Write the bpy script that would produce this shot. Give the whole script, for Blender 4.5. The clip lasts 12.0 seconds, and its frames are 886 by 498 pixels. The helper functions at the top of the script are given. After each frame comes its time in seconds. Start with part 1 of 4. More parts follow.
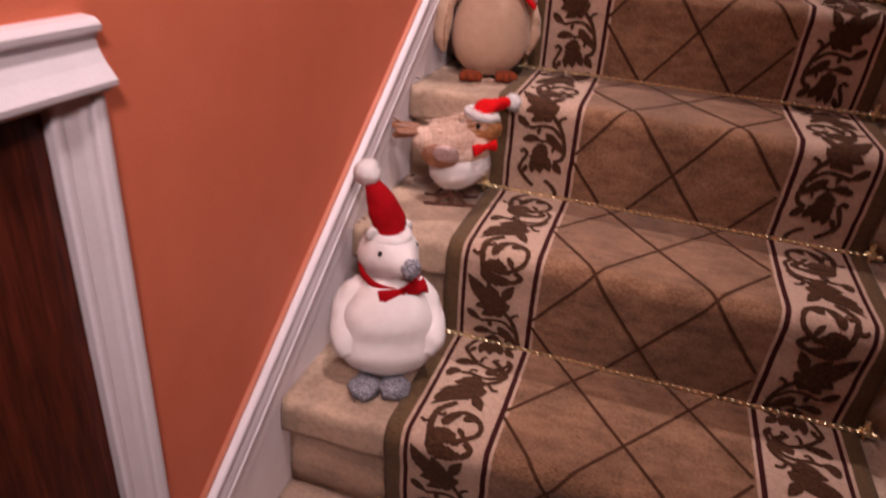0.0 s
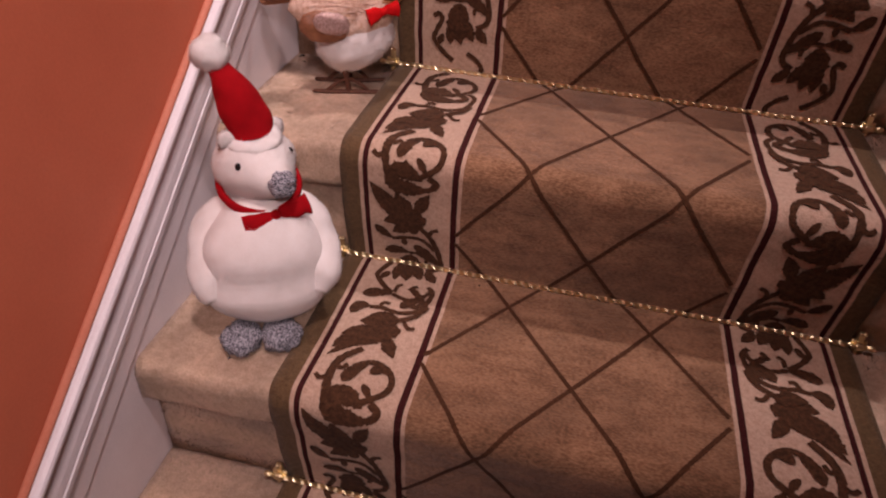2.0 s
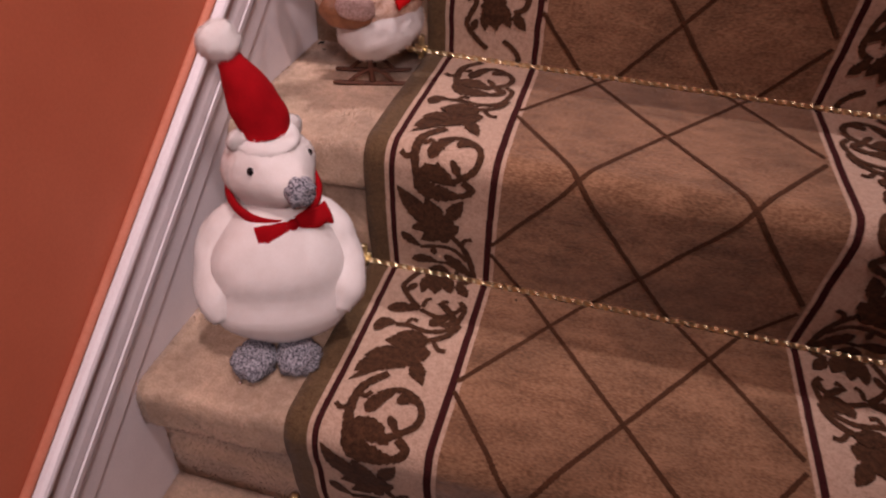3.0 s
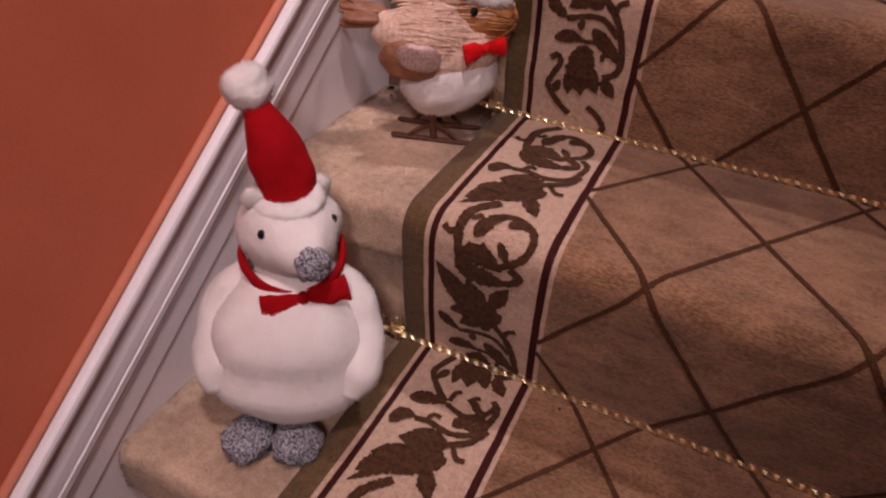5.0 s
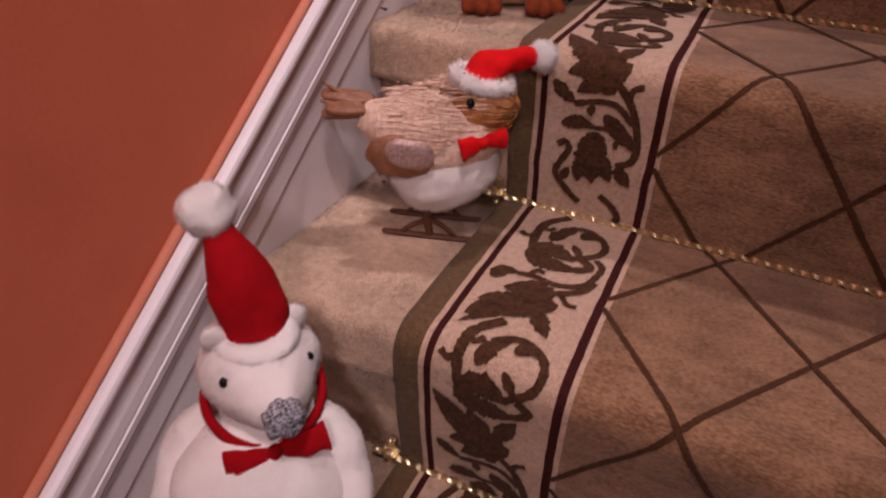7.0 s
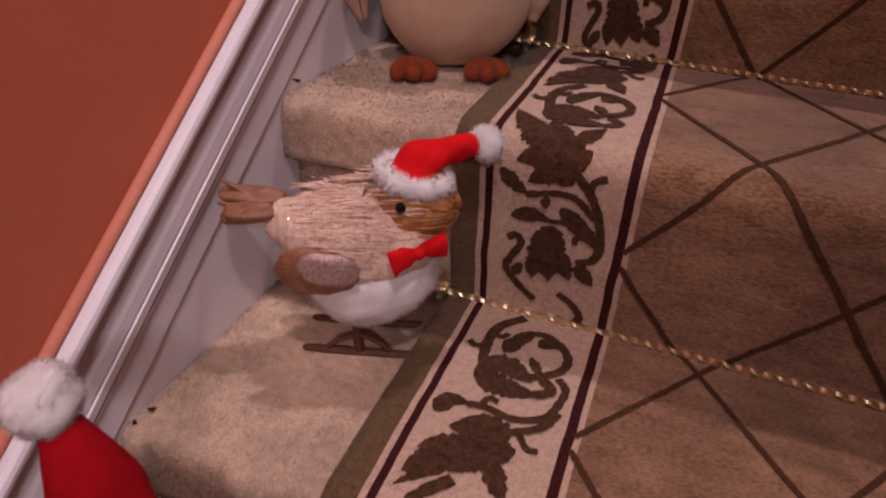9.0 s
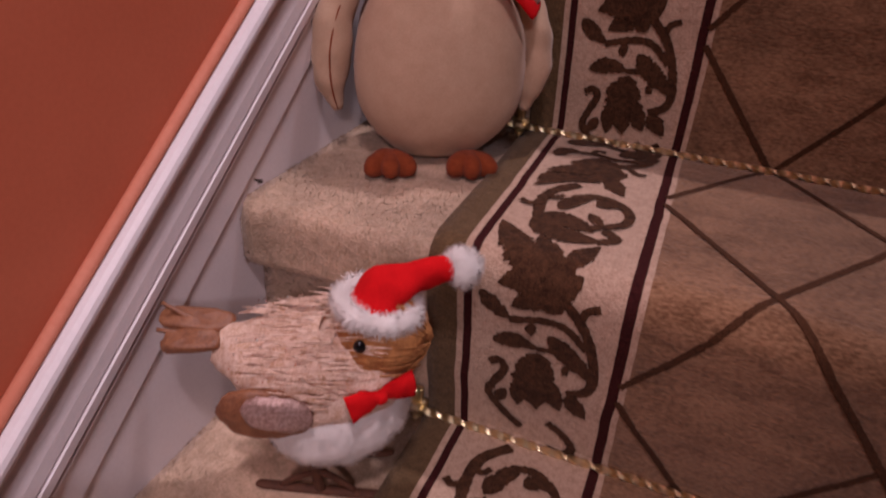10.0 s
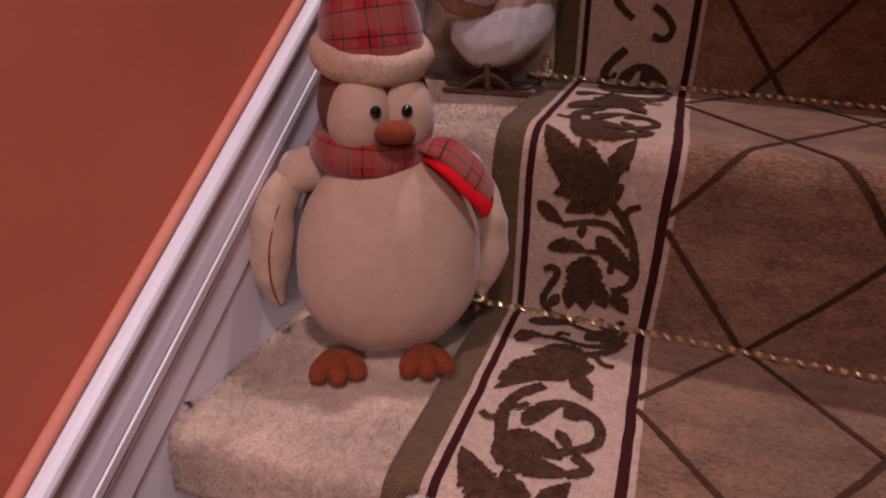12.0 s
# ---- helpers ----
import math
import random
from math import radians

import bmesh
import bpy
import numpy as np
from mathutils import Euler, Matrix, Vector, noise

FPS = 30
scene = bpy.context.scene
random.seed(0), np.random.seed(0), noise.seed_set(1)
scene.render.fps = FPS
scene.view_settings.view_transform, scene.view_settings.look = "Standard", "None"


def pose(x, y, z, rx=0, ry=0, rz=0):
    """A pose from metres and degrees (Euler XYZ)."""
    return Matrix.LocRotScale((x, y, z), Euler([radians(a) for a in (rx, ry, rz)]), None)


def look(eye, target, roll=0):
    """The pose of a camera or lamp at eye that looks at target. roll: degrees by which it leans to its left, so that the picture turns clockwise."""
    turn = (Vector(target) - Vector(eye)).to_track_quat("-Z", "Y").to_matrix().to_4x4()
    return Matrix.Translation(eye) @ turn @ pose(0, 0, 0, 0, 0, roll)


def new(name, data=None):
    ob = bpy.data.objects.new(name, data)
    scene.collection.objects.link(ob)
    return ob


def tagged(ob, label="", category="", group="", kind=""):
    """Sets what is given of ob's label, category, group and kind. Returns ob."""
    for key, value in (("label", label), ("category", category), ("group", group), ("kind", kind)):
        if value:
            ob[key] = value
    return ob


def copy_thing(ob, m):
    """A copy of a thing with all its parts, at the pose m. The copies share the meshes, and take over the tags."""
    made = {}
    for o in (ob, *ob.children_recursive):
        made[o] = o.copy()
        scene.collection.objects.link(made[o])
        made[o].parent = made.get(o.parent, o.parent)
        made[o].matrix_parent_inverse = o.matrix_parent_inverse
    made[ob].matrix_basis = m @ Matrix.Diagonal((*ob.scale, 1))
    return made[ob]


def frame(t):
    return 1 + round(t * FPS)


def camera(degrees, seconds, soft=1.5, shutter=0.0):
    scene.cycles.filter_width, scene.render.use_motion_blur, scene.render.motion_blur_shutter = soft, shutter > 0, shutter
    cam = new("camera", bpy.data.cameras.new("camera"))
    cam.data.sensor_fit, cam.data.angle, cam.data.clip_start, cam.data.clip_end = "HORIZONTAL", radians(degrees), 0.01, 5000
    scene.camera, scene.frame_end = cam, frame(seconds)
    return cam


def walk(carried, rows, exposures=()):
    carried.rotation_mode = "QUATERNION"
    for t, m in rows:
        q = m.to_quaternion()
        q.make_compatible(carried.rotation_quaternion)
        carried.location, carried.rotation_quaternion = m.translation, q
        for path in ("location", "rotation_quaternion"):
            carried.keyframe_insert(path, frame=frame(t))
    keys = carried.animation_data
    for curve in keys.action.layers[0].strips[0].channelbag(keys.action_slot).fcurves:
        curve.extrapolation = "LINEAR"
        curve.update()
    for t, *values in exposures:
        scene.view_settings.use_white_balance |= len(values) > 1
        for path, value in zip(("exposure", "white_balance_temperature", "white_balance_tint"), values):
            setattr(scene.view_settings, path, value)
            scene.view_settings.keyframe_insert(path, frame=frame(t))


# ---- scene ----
cam = camera(66.67, 12.0, soft=2.1, shutter=0.4)
EXPOSURES = [(0.0, -0.17, 6650, 13), (2.5, -0.33, 6600, 12), (5.0, -0.54, 6500, 12), (7.5, -0.65, 6450, 13), (9.5, -0.82, 6300, 16), (12.0, -0.66, 6050, 16)]
PATH = [
    (0, (0.4402, -1.0061, 0.7149), (-0.0219, 0.6139, -0.1637), 4.70),
    (0.5, (0.4693, -0.9221, 0.6853), (0.0500, 0.6291, -0.3286), 3.48),
    (1, (0.4696, -0.8651, 0.6583), (0.1297, 0.6790, -0.3953), 4.19),
    (1.5, (0.4709, -0.8138, 0.6362), (0.1746, 0.6944, -0.4807), 3.59),
    (2, (0.4572, -0.7573, 0.6197), (0.1648, 0.7316, -0.5239), 3.57),
    (2.5, (0.4282, -0.7210, 0.6074), (0.1196, 0.7497, -0.5553), 3.88),
    (3, (0.4127, -0.6722, 0.5891), (0.0909, 0.7820, -0.5907), 3.26),
    (3.2, (0.4042, -0.6447, 0.5854), (0.0508, 0.7885, -0.6108), 2.88),
    (4.8, (0.4413, -0.5477, 0.5776), (-0.1549, 0.8498, -0.5632), 4.08),
    (5, (0.4294, -0.5418, 0.5749), (-0.1580, 0.8727, -0.5494), 4.68),
    (5.5, (0.4078, -0.5257, 0.5781), (-0.2026, 0.8795, -0.5458), 3.61),
    (6, (0.3939, -0.4979, 0.5728), (-0.2537, 0.9021, -0.5366), 2.65),
    (6.5, (0.3944, -0.4722, 0.5865), (-0.2522, 0.9511, -0.4933), 3.19),
    (7, (0.3884, -0.4294, 0.5941), (-0.2454, 1.0188, -0.4599), 3.05),
    (7.5, (0.3932, -0.3931, 0.6064), (-0.2123, 1.0918, -0.4126), 2.53),
    (7.7, (0.3878, -0.3776, 0.6028), (-0.1884, 1.1215, -0.4124), 3.07),
    (9.3, (0.3401, -0.2508, 0.6232), (-0.1791, 1.2568, -0.4100), 3.44),
    (9.5, (0.3429, -0.2266, 0.6303), (-0.2098, 1.2770, -0.3914), 3.33),
    (10, (0.3344, -0.1793, 0.6451), (-0.2364, 1.3564, -0.3171), 3.43),
    (10.5, (0.3174, -0.1467, 0.6644), (-0.2698, 1.4101, -0.2531), 3.22),
    (11, (0.3112, -0.1194, 0.6898), (-0.2601, 1.4685, -0.1832), 2.68),
    (11.5, (0.3077, -0.1024, 0.7118), (-0.2426, 1.5255, -0.0989), 2.61),
    (12, (0.3077, -0.0882, 0.7245), (-0.2144, 1.5645, -0.0540), 2.80),
]
walk(cam, [(t, look(eye, target, roll)) for t, eye, target, roll in PATH], EXPOSURES)

# ---------------------------------------------------------------- light
GOING, RISE = 0.262, 0.19
world = bpy.data.worlds.new("world")
scene.world = world
world.use_nodes = True
world.node_tree.nodes["Background"].inputs[0].default_value = (1.0, 0.82, 0.68, 1)
world.node_tree.nodes["Background"].inputs[1].default_value = 0.006


def lamp(name, place, watts, colour, radius):
    data = bpy.data.lights.new(name, "POINT")
    data.energy, data.color, data.shadow_soft_size = watts, colour, radius
    ob = new(name, data)
    ob.location = place
    return ob


def soft_spot(name, place, target, watts, colour, degrees, radius):
    """An unseen spot with a soft edge, added to light the stairs."""
    data = bpy.data.lights.new(name, "SPOT")
    data.energy, data.color, data.shadow_soft_size = watts, colour, radius
    data.spot_size, data.spot_blend = radians(degrees), 1.0
    ob = new(name, data)
    ob.matrix_basis = look(place, target)
    return ob


# added frontal fill in mid-air, aimed left so the right side stays darker
soft_spot("hall_front_fill", (0.88, -1.70, 1.58), (-0.12, 0.00, 0.26), 100, (1.0, 0.79, 0.82), 48, 0.12)
# unseen ceiling spots; the hall one leans left so light falls off rightwards
soft_spot("hall_downlight", (0.52, -0.64, 2.06), (-0.06, -0.02, 0.20), 92, (1.0, 0.79, 0.82), 74, 0.08)
soft_spot("stair_downlight", (0.40, 1.25, 3.50), (0.22, 0.35, 0.30), 260, (1.0, 0.85, 0.90), 56, 0.08)


# ---------------------------------------------------------------- materials
def material(name, colour, dark=None, rough=0.8, scale=60, bump=0.2, fine=900, metal=0.0, sheen=0.0, spec=0.5, mix=0.5, stains=0.0, contrast=(0.35, 0.65), dist=0.002, stretch=(1, 1, 1)):
    """A procedural surface with variation at two scales and fine relief."""
    m = bpy.data.materials.new(name)
    m.use_nodes = True
    nt = m.node_tree
    n, l = nt.nodes, nt.links
    b = n["Principled BSDF"]
    b.inputs["Roughness"].default_value = rough
    b.inputs["Metallic"].default_value = metal
    b.inputs["Specular IOR Level"].default_value = spec if rough < 0.78 else 0.12
    b.inputs["Sheen Weight"].default_value = sheen
    b.inputs["Sheen Roughness"].default_value = 0.5
    tc = n.new("ShaderNodeTexCoord")
    big = n.new("ShaderNodeTexNoise")
    big.inputs["Scale"].default_value, big.inputs["Detail"].default_value = scale, 5
    small = n.new("ShaderNodeTexNoise")
    small.inputs["Scale"].default_value, small.inputs["Detail"].default_value = fine, 3
    mp = n.new("ShaderNodeMapping")
    mp.inputs["Scale"].default_value = stretch
    l.new(tc.outputs["Object"], mp.inputs["Vector"])
    l.new(mp.outputs[0], big.inputs["Vector"])
    l.new(mp.outputs[0], small.inputs["Vector"])
    dark = dark or tuple(c * 0.7 for c in colour)
    add = n.new("ShaderNodeMix")
    add.data_type = "FLOAT"
    add.inputs[0].default_value = mix
    l.new(big.outputs["Fac"], add.inputs[2])
    l.new(small.outputs["Fac"], add.inputs[3])
    ramp = n.new("ShaderNodeValToRGB")
    ramp.color_ramp.elements[0].position, ramp.color_ramp.elements[1].position = contrast
    ramp.color_ramp.elements[0].color, ramp.color_ramp.elements[1].color = (*dark, 1), (*colour, 1)
    l.new(add.outputs[0], ramp.inputs[0])
    out = ramp.outputs[0]
    if stains:
        st = n.new("ShaderNodeTexNoise")
        st.inputs["Scale"].default_value, st.inputs["Detail"].default_value = 9, 6
        l.new(tc.outputs["Object"], st.inputs["Vector"])
        sr = n.new("ShaderNodeValToRGB")
        sr.color_ramp.elements[0].position, sr.color_ramp.elements[1].position = 0.36, 0.58
        sr.color_ramp.elements[0].color = (1 - stains, 1 - stains, 1 - stains, 1)
        l.new(st.outputs["Fac"], sr.inputs[0])
        mul = n.new("ShaderNodeMix")
        mul.data_type, mul.blend_type = "RGBA", "MULTIPLY"
        mul.inputs[0].default_value = 1
        l.new(out, mul.inputs[6])
        l.new(sr.outputs[0], mul.inputs[7])
        out = mul.outputs[2]
    l.new(out, b.inputs["Base Color"])
    if bump:
        bp = n.new("ShaderNodeBump")
        bp.inputs["Strength"].default_value, bp.inputs["Distance"].default_value = bump, dist
        l.new(add.outputs[0], bp.inputs["Height"])
        l.new(bp.outputs[0], b.inputs["Normal"])
    return m


def plaid(name, base, second, line, size):
    """Woven tartan: crossing stripes of two colours and thin dark lines."""
    m = material(name, base, None, 0.9, 300, 0.3, 1500, sheen=0.3)
    nt = m.node_tree
    n, l = nt.nodes, nt.links
    b = n["Principled BSDF"]
    uv = n.new("ShaderNodeUVMap")
    sep = n.new("ShaderNodeSeparateXYZ")
    l.new(uv.outputs[0], sep.inputs[0])
    colour = b.inputs["Base Color"].links[0].from_socket

    def stripe(axis, period, width, shift, tint, amount, colour):
        a = n.new("ShaderNodeMath")
        a.operation = "MULTIPLY_ADD"
        a.inputs[1].default_value, a.inputs[2].default_value = 1 / period, shift
        l.new(sep.outputs[axis], a.inputs[0])
        f = n.new("ShaderNodeMath")
        f.operation = "FRACT"
        l.new(a.outputs[0], f.inputs[0])
        c = n.new("ShaderNodeMath")
        c.operation = "LESS_THAN"
        c.inputs[1].default_value = width / period
        l.new(f.outputs[0], c.inputs[0])
        s = n.new("ShaderNodeMath")
        s.operation = "MULTIPLY"
        s.inputs[1].default_value = amount
        l.new(c.outputs[0], s.inputs[0])
        mx = n.new("ShaderNodeMix")
        mx.data_type = "RGBA"
        l.new(s.outputs[0], mx.inputs[0])
        l.new(colour, mx.inputs[6])
        mx.inputs[7].default_value = (*tint, 1)
        return mx.outputs[2]

    for axis in (0, 1):
        colour = stripe(axis, size, size * 0.5, 0.1 * axis, second, 0.42, colour)
        colour = stripe(axis, size, size * 0.05, 0.3, line, 0.9, colour)
        colour = stripe(axis, size, size * 0.04, 0.62, line, 0.7, colour)
    l.new(colour, b.inputs["Base Color"])
    return m


WALL = material("salmon_wall_paint", (0.67, 0.176, 0.092), (0.61, 0.152, 0.078), 0.6, 14, 0.06, 260, spec=0.3, mix=0.4, dist=0.001)
PALE_SALMON = material("pale_salmon_rim", (0.66, 0.25, 0.16), (0.60, 0.20, 0.12), 0.6, 30, 0.06, 260, spec=0.3, dist=0.001)
WHITE = material("white_gloss_paint", (0.78, 0.72, 0.735), (0.72, 0.66, 0.675), 0.4, 30, 0.03, 300, spec=0.4, dist=0.001)
CEIL = material("ceiling_paint", (0.75, 0.72, 0.68), (0.7, 0.67, 0.63), 0.9, 20, 0.05, 200)
MAHOGANY = material("mahogany_wood", (0.115, 0.020, 0.009), (0.035, 0.006, 0.003), 0.45, 60, 0.1, 300, spec=0.3, contrast=(0.4, 0.62), stretch=(1, 1, 0.06))
CARPET = material("beige_cut_pile_carpet", (0.74, 0.525, 0.385), (0.53, 0.365, 0.245), 1.0, 110, 0.6, 420, sheen=0.15, mix=0.55, stains=0.35, contrast=(0.36, 0.60), dist=0.004)
FIELD = material("runner_field_wool", (0.34, 0.184, 0.102), (0.150, 0.071, 0.035), 1.0, 60, 0.7, 480, sheen=0.25, mix=0.6, stains=0.30, contrast=(0.36, 0.62), dist=0.003, stretch=(0.45, 1, 1))
BEIGE = material("runner_border_wool", (0.56, 0.385, 0.285), (0.38, 0.245, 0.170), 1.0, 160, 0.7, 520, sheen=0.15, mix=0.6, contrast=(0.34, 0.58), dist=0.003)
OLIVE = material("runner_edge_wool", (0.160, 0.096, 0.048), (0.080, 0.046, 0.022), 1.0, 160, 0.7, 520, sheen=0.08, mix=0.6, dist=0.003)
MAROON = material("runner_line_wool", (0.060, 0.014, 0.013), (0.030, 0.007, 0.007), 1.0, 300, 0.7, 700, dist=0.003)
LATTICE = material("runner_lattice_wool", (0.090, 0.038, 0.018), (0.046, 0.019, 0.009), 1.0, 300, 0.7, 700, sheen=0.04, dist=0.003)
VINE = material("runner_vine_wool", (0.098, 0.044, 0.022), (0.034, 0.015, 0.008), 1.0, 170, 0.7, 600, sheen=0.04, contrast=(0.38, 0.62), dist=0.003)
BRASS = material("polished_brass", (1.0, 0.86, 0.56), (0.95, 0.78, 0.45), 0.33, 80, 0.02, 500, metal=1.0)
PLUSH = material("white_plush", (0.86, 0.80, 0.77), (0.80, 0.73, 0.69), 1.0, 60, 0.10, 600, sheen=0.2, mix=0.4, dist=0.002)
FLUFF = material("white_fluff", (0.89, 0.84, 0.81), (0.82, 0.76, 0.73), 1.0, 120, 0.15, 700, sheen=0.2)
WOOLGREY = material("grey_flecked_boucle", (0.60, 0.58, 0.63), (0.07, 0.068, 0.085), 0.9, 420, 0.9, 900, mix=0.35, contrast=(0.42, 0.60), dist=0.004)
FELTRED = material("dark_red_felt", (0.36, 0.004, 0.008), (0.26, 0.003, 0.006), 1.0, 70, 0.3, 900)
SATINRED = material("bright_red_felt", (0.70, 0.010, 0.012), (0.54, 0.006, 0.008), 1.0, 70, 0.3, 900)
STRAW = material("tan_straw", (0.58, 0.26, 0.085), (0.28, 0.10, 0.03), 0.7, 170, 0.6, 700, mix=0.35, dist=0.003)
FROST = material("frosted_straw", (0.82, 0.62, 0.51), (0.58, 0.35, 0.22), 0.6, 150, 0.3, 600, mix=0.45, contrast=(0.36, 0.58), dist=0.003)
LEAFBROWN = material("brown_dried_leaf", (0.33, 0.135, 0.062), (0.17, 0.062, 0.030), 0.45, 120, 0.5, 600)
MICA = material("glitter_film", (0.60, 0.42, 0.38), (0.36, 0.22, 0.19), 0.3, 420, 0.6, 900, metal=0.3, contrast=(0.42, 0.6))
GLITTER = material("silver_glitter", (0.95, 0.92, 0.90), (0.85, 0.8, 0.76), 0.12, 600, 0.0, 2000, metal=1.0)
TWIG = material("brown_twig", (0.13, 0.045, 0.020), (0.055, 0.018, 0.009), 0.75, 150, 0.5, 700)
BEAD = material("black_bead", (0.008, 0.008, 0.009), (0.006, 0.006, 0.007), 0.12, 50, 0.0, 500)
BELLY = material("cream_fleece", (0.56, 0.375, 0.26), (0.48, 0.31, 0.205), 1.0, 70, 0.15, 700, sheen=0.15)
BROWNF = material("brown_suede", (0.16, 0.055, 0.026), (0.10, 0.032, 0.015), 1.0, 140, 0.3, 700, sheen=0.06)
RUST = material("rust_felt", (0.27, 0.058, 0.020), (0.18, 0.036, 0.013), 1.0, 140, 0.3, 700, sheen=0.06)
SPARKLE = material("glitter_fleece_trim", (0.64, 0.44, 0.30), (0.45, 0.27, 0.16), 0.7, 300, 0.7, 800, dist=0.003)
TARTAN = plaid("red_tartan", (0.40, 0.018, 0.016), (0.26, 0.10, 0.065), (0.02, 0.010, 0.010), 0.034)


# ---------------------------------------------------------------- mesh helpers
def part(name, bm, mat, parent=None, label="", smooth=True):
    me = bpy.data.meshes.new(name)
    if smooth:
        for f in bm.faces:
            f.smooth = True
    bm.normal_update()
    bm.to_mesh(me)
    bm.free()
    me.materials.append(mat)
    ob = new(name, me)
    if parent:
        ob.parent = parent
    if label:
        ob["label"] = label
    return ob


def thing(name, place=(0, 0, 0), yaw=0):
    ob = new(name)
    ob.matrix_basis = pose(*place, 0, 0, yaw)
    ob.empty_display_size = 0.05
    return ob


def grid_faces(bm, rows, closed=False):
    """Faces between rows of vertices; closed joins each row's ends."""
    for a, b in zip(rows, rows[1:]):
        n = len(a)
        for i in range(n if closed else n - 1):
            j = (i + 1) % n
            bm.faces.new((a[i], a[j], b[j], b[i]))


def box(bm, lo, hi, bevel=0.0):
    made = bmesh.ops.create_cube(bm, size=1)["verts"]
    for v in made:
        v.co = Vector([lo[i] + (v.co[i] + 0.5) * (hi[i] - lo[i]) for i in range(3)])
    if bevel:
        edges = {e for v in made for e in v.link_edges}
        bmesh.ops.bevel(bm, geom=list(edges), offset=bevel, segments=2, affect="EDGES", profile=0.6)


def extrude_profile(bm, outline, start, end):
    """A closed outline of 3D points swept from offset start to offset end, capped."""
    a = [bm.verts.new(Vector(p) + Vector(start)) for p in outline]
    b = [bm.verts.new(Vector(p) + Vector(end)) for p in outline]
    grid_faces(bm, [a, b], True)
    bm.faces.new(a[::-1])
    bm.faces.new(b)
    bmesh.ops.recalc_face_normals(bm, faces=bm.faces)


def blob(bm, centre, radii, turn=(0, 0, 0), power=1.0, lump=0.0, freq=30, segs=28, rings=18, shape=None):
    """A closed rounded body; shape(u, p) may bend its points, lump makes it uneven."""
    rot = Euler([radians(a) for a in turn]).to_matrix()
    rows = []
    for i in range(1, rings):
        th = math.pi * i / rings
        row = []
        for j in range(segs):
            ph = 2 * math.pi * j / segs
            d = Vector((math.sin(th) * math.cos(ph), math.sin(th) * math.sin(ph), -math.cos(th)))
            p = Vector([math.copysign(abs(c) ** power, c) * r for c, r in zip(d, radii)])
            if shape:
                p = shape(i / rings, p)
            q = rot @ p + Vector(centre)
            if lump:
                q += (rot @ d) * lump * noise.noise(q * freq)
            row.append(bm.verts.new(q))
        rows.append(row)
    grid_faces(bm, rows, True)
    for row, flip, sign in ((rows[0], True, -1), (rows[-1], False, 1)):
        p = Vector((0, 0, sign * radii[2]))
        if shape:
            p = shape(0 if sign < 0 else 1, p)
        tip = bm.verts.new(rot @ p + Vector(centre))
        for j in range(segs):
            k = (j + 1) % segs
            bm.faces.new((row[k], row[j], tip) if flip else (row[j], row[k], tip))


def spline(points, n):
    """n + 1 points on a smooth curve through the given ones."""
    pts = [Vector(p) for p in points]
    pts = [2 * pts[0] - pts[1]] + pts + [2 * pts[-1] - pts[-2]]
    out = []
    m = len(pts) - 3
    for i in range(n + 1):
        f = i / n * m
        k = min(int(f), m - 1)
        t = f - k
        a, b, c, d = pts[k:k + 4]
        out.append(0.5 * (2 * b + (c - a) * t + (2 * a - 5 * b + 4 * c - d) * t * t + (3 * b - a - 3 * c + d) * t ** 3))
    return out


def tube(bm, points, radii, n=24, segs=16, flat=1.0, up=(0, 0, 1), lump=0.0, freq=60, uv=None):
    """A swept round or flattened body of changing radius, with closed rounded ends."""
    cs = spline(points, n)
    rs = [v.x for v in spline([(r, 0, 0) for r in radii], n)]
    rows = []
    for i, (c, r) in enumerate(zip(cs, rs)):
        d = (cs[min(i + 1, n)] - cs[max(i - 1, 0)]).normalized()
        a = d.cross(Vector(up))
        a = a.normalized() if a.length > 1e-4 else d.orthogonal().normalized()
        b = a.cross(d).normalized()
        row = []
        for j in range(segs):
            ph = 2 * math.pi * j / segs
            q = c + (a * math.cos(ph) + b * math.sin(ph) * flat) * max(r, 0.0003)
            if lump:
                q += (q - c).normalized() * lump * noise.noise(q * freq)
            row.append(bm.verts.new(q))
        rows.append(row)
    grid_faces(bm, rows, True)
    for row, rev in ((rows[0], True), (rows[-1], False)):
        bm.faces.new(row[::-1] if rev else row)
    bmesh.ops.recalc_face_normals(bm, faces=bm.faces)
    if uv:
        layer = bm.loops.layers.uv.verify()
        place = {v: (i, j) for i, row in enumerate(rows) for j, v in enumerate(row)}
        for f in bm.faces:
            js = [place[lp.vert][1] for lp in f.loops]
            wrap = max(js) - min(js) > segs / 2
            for lp in f.loops:
                i, j = place[lp.vert]
                lp[layer].uv = ((j + (segs if wrap and j < segs / 2 else 0)) / segs * uv[0], i / n * uv[1])


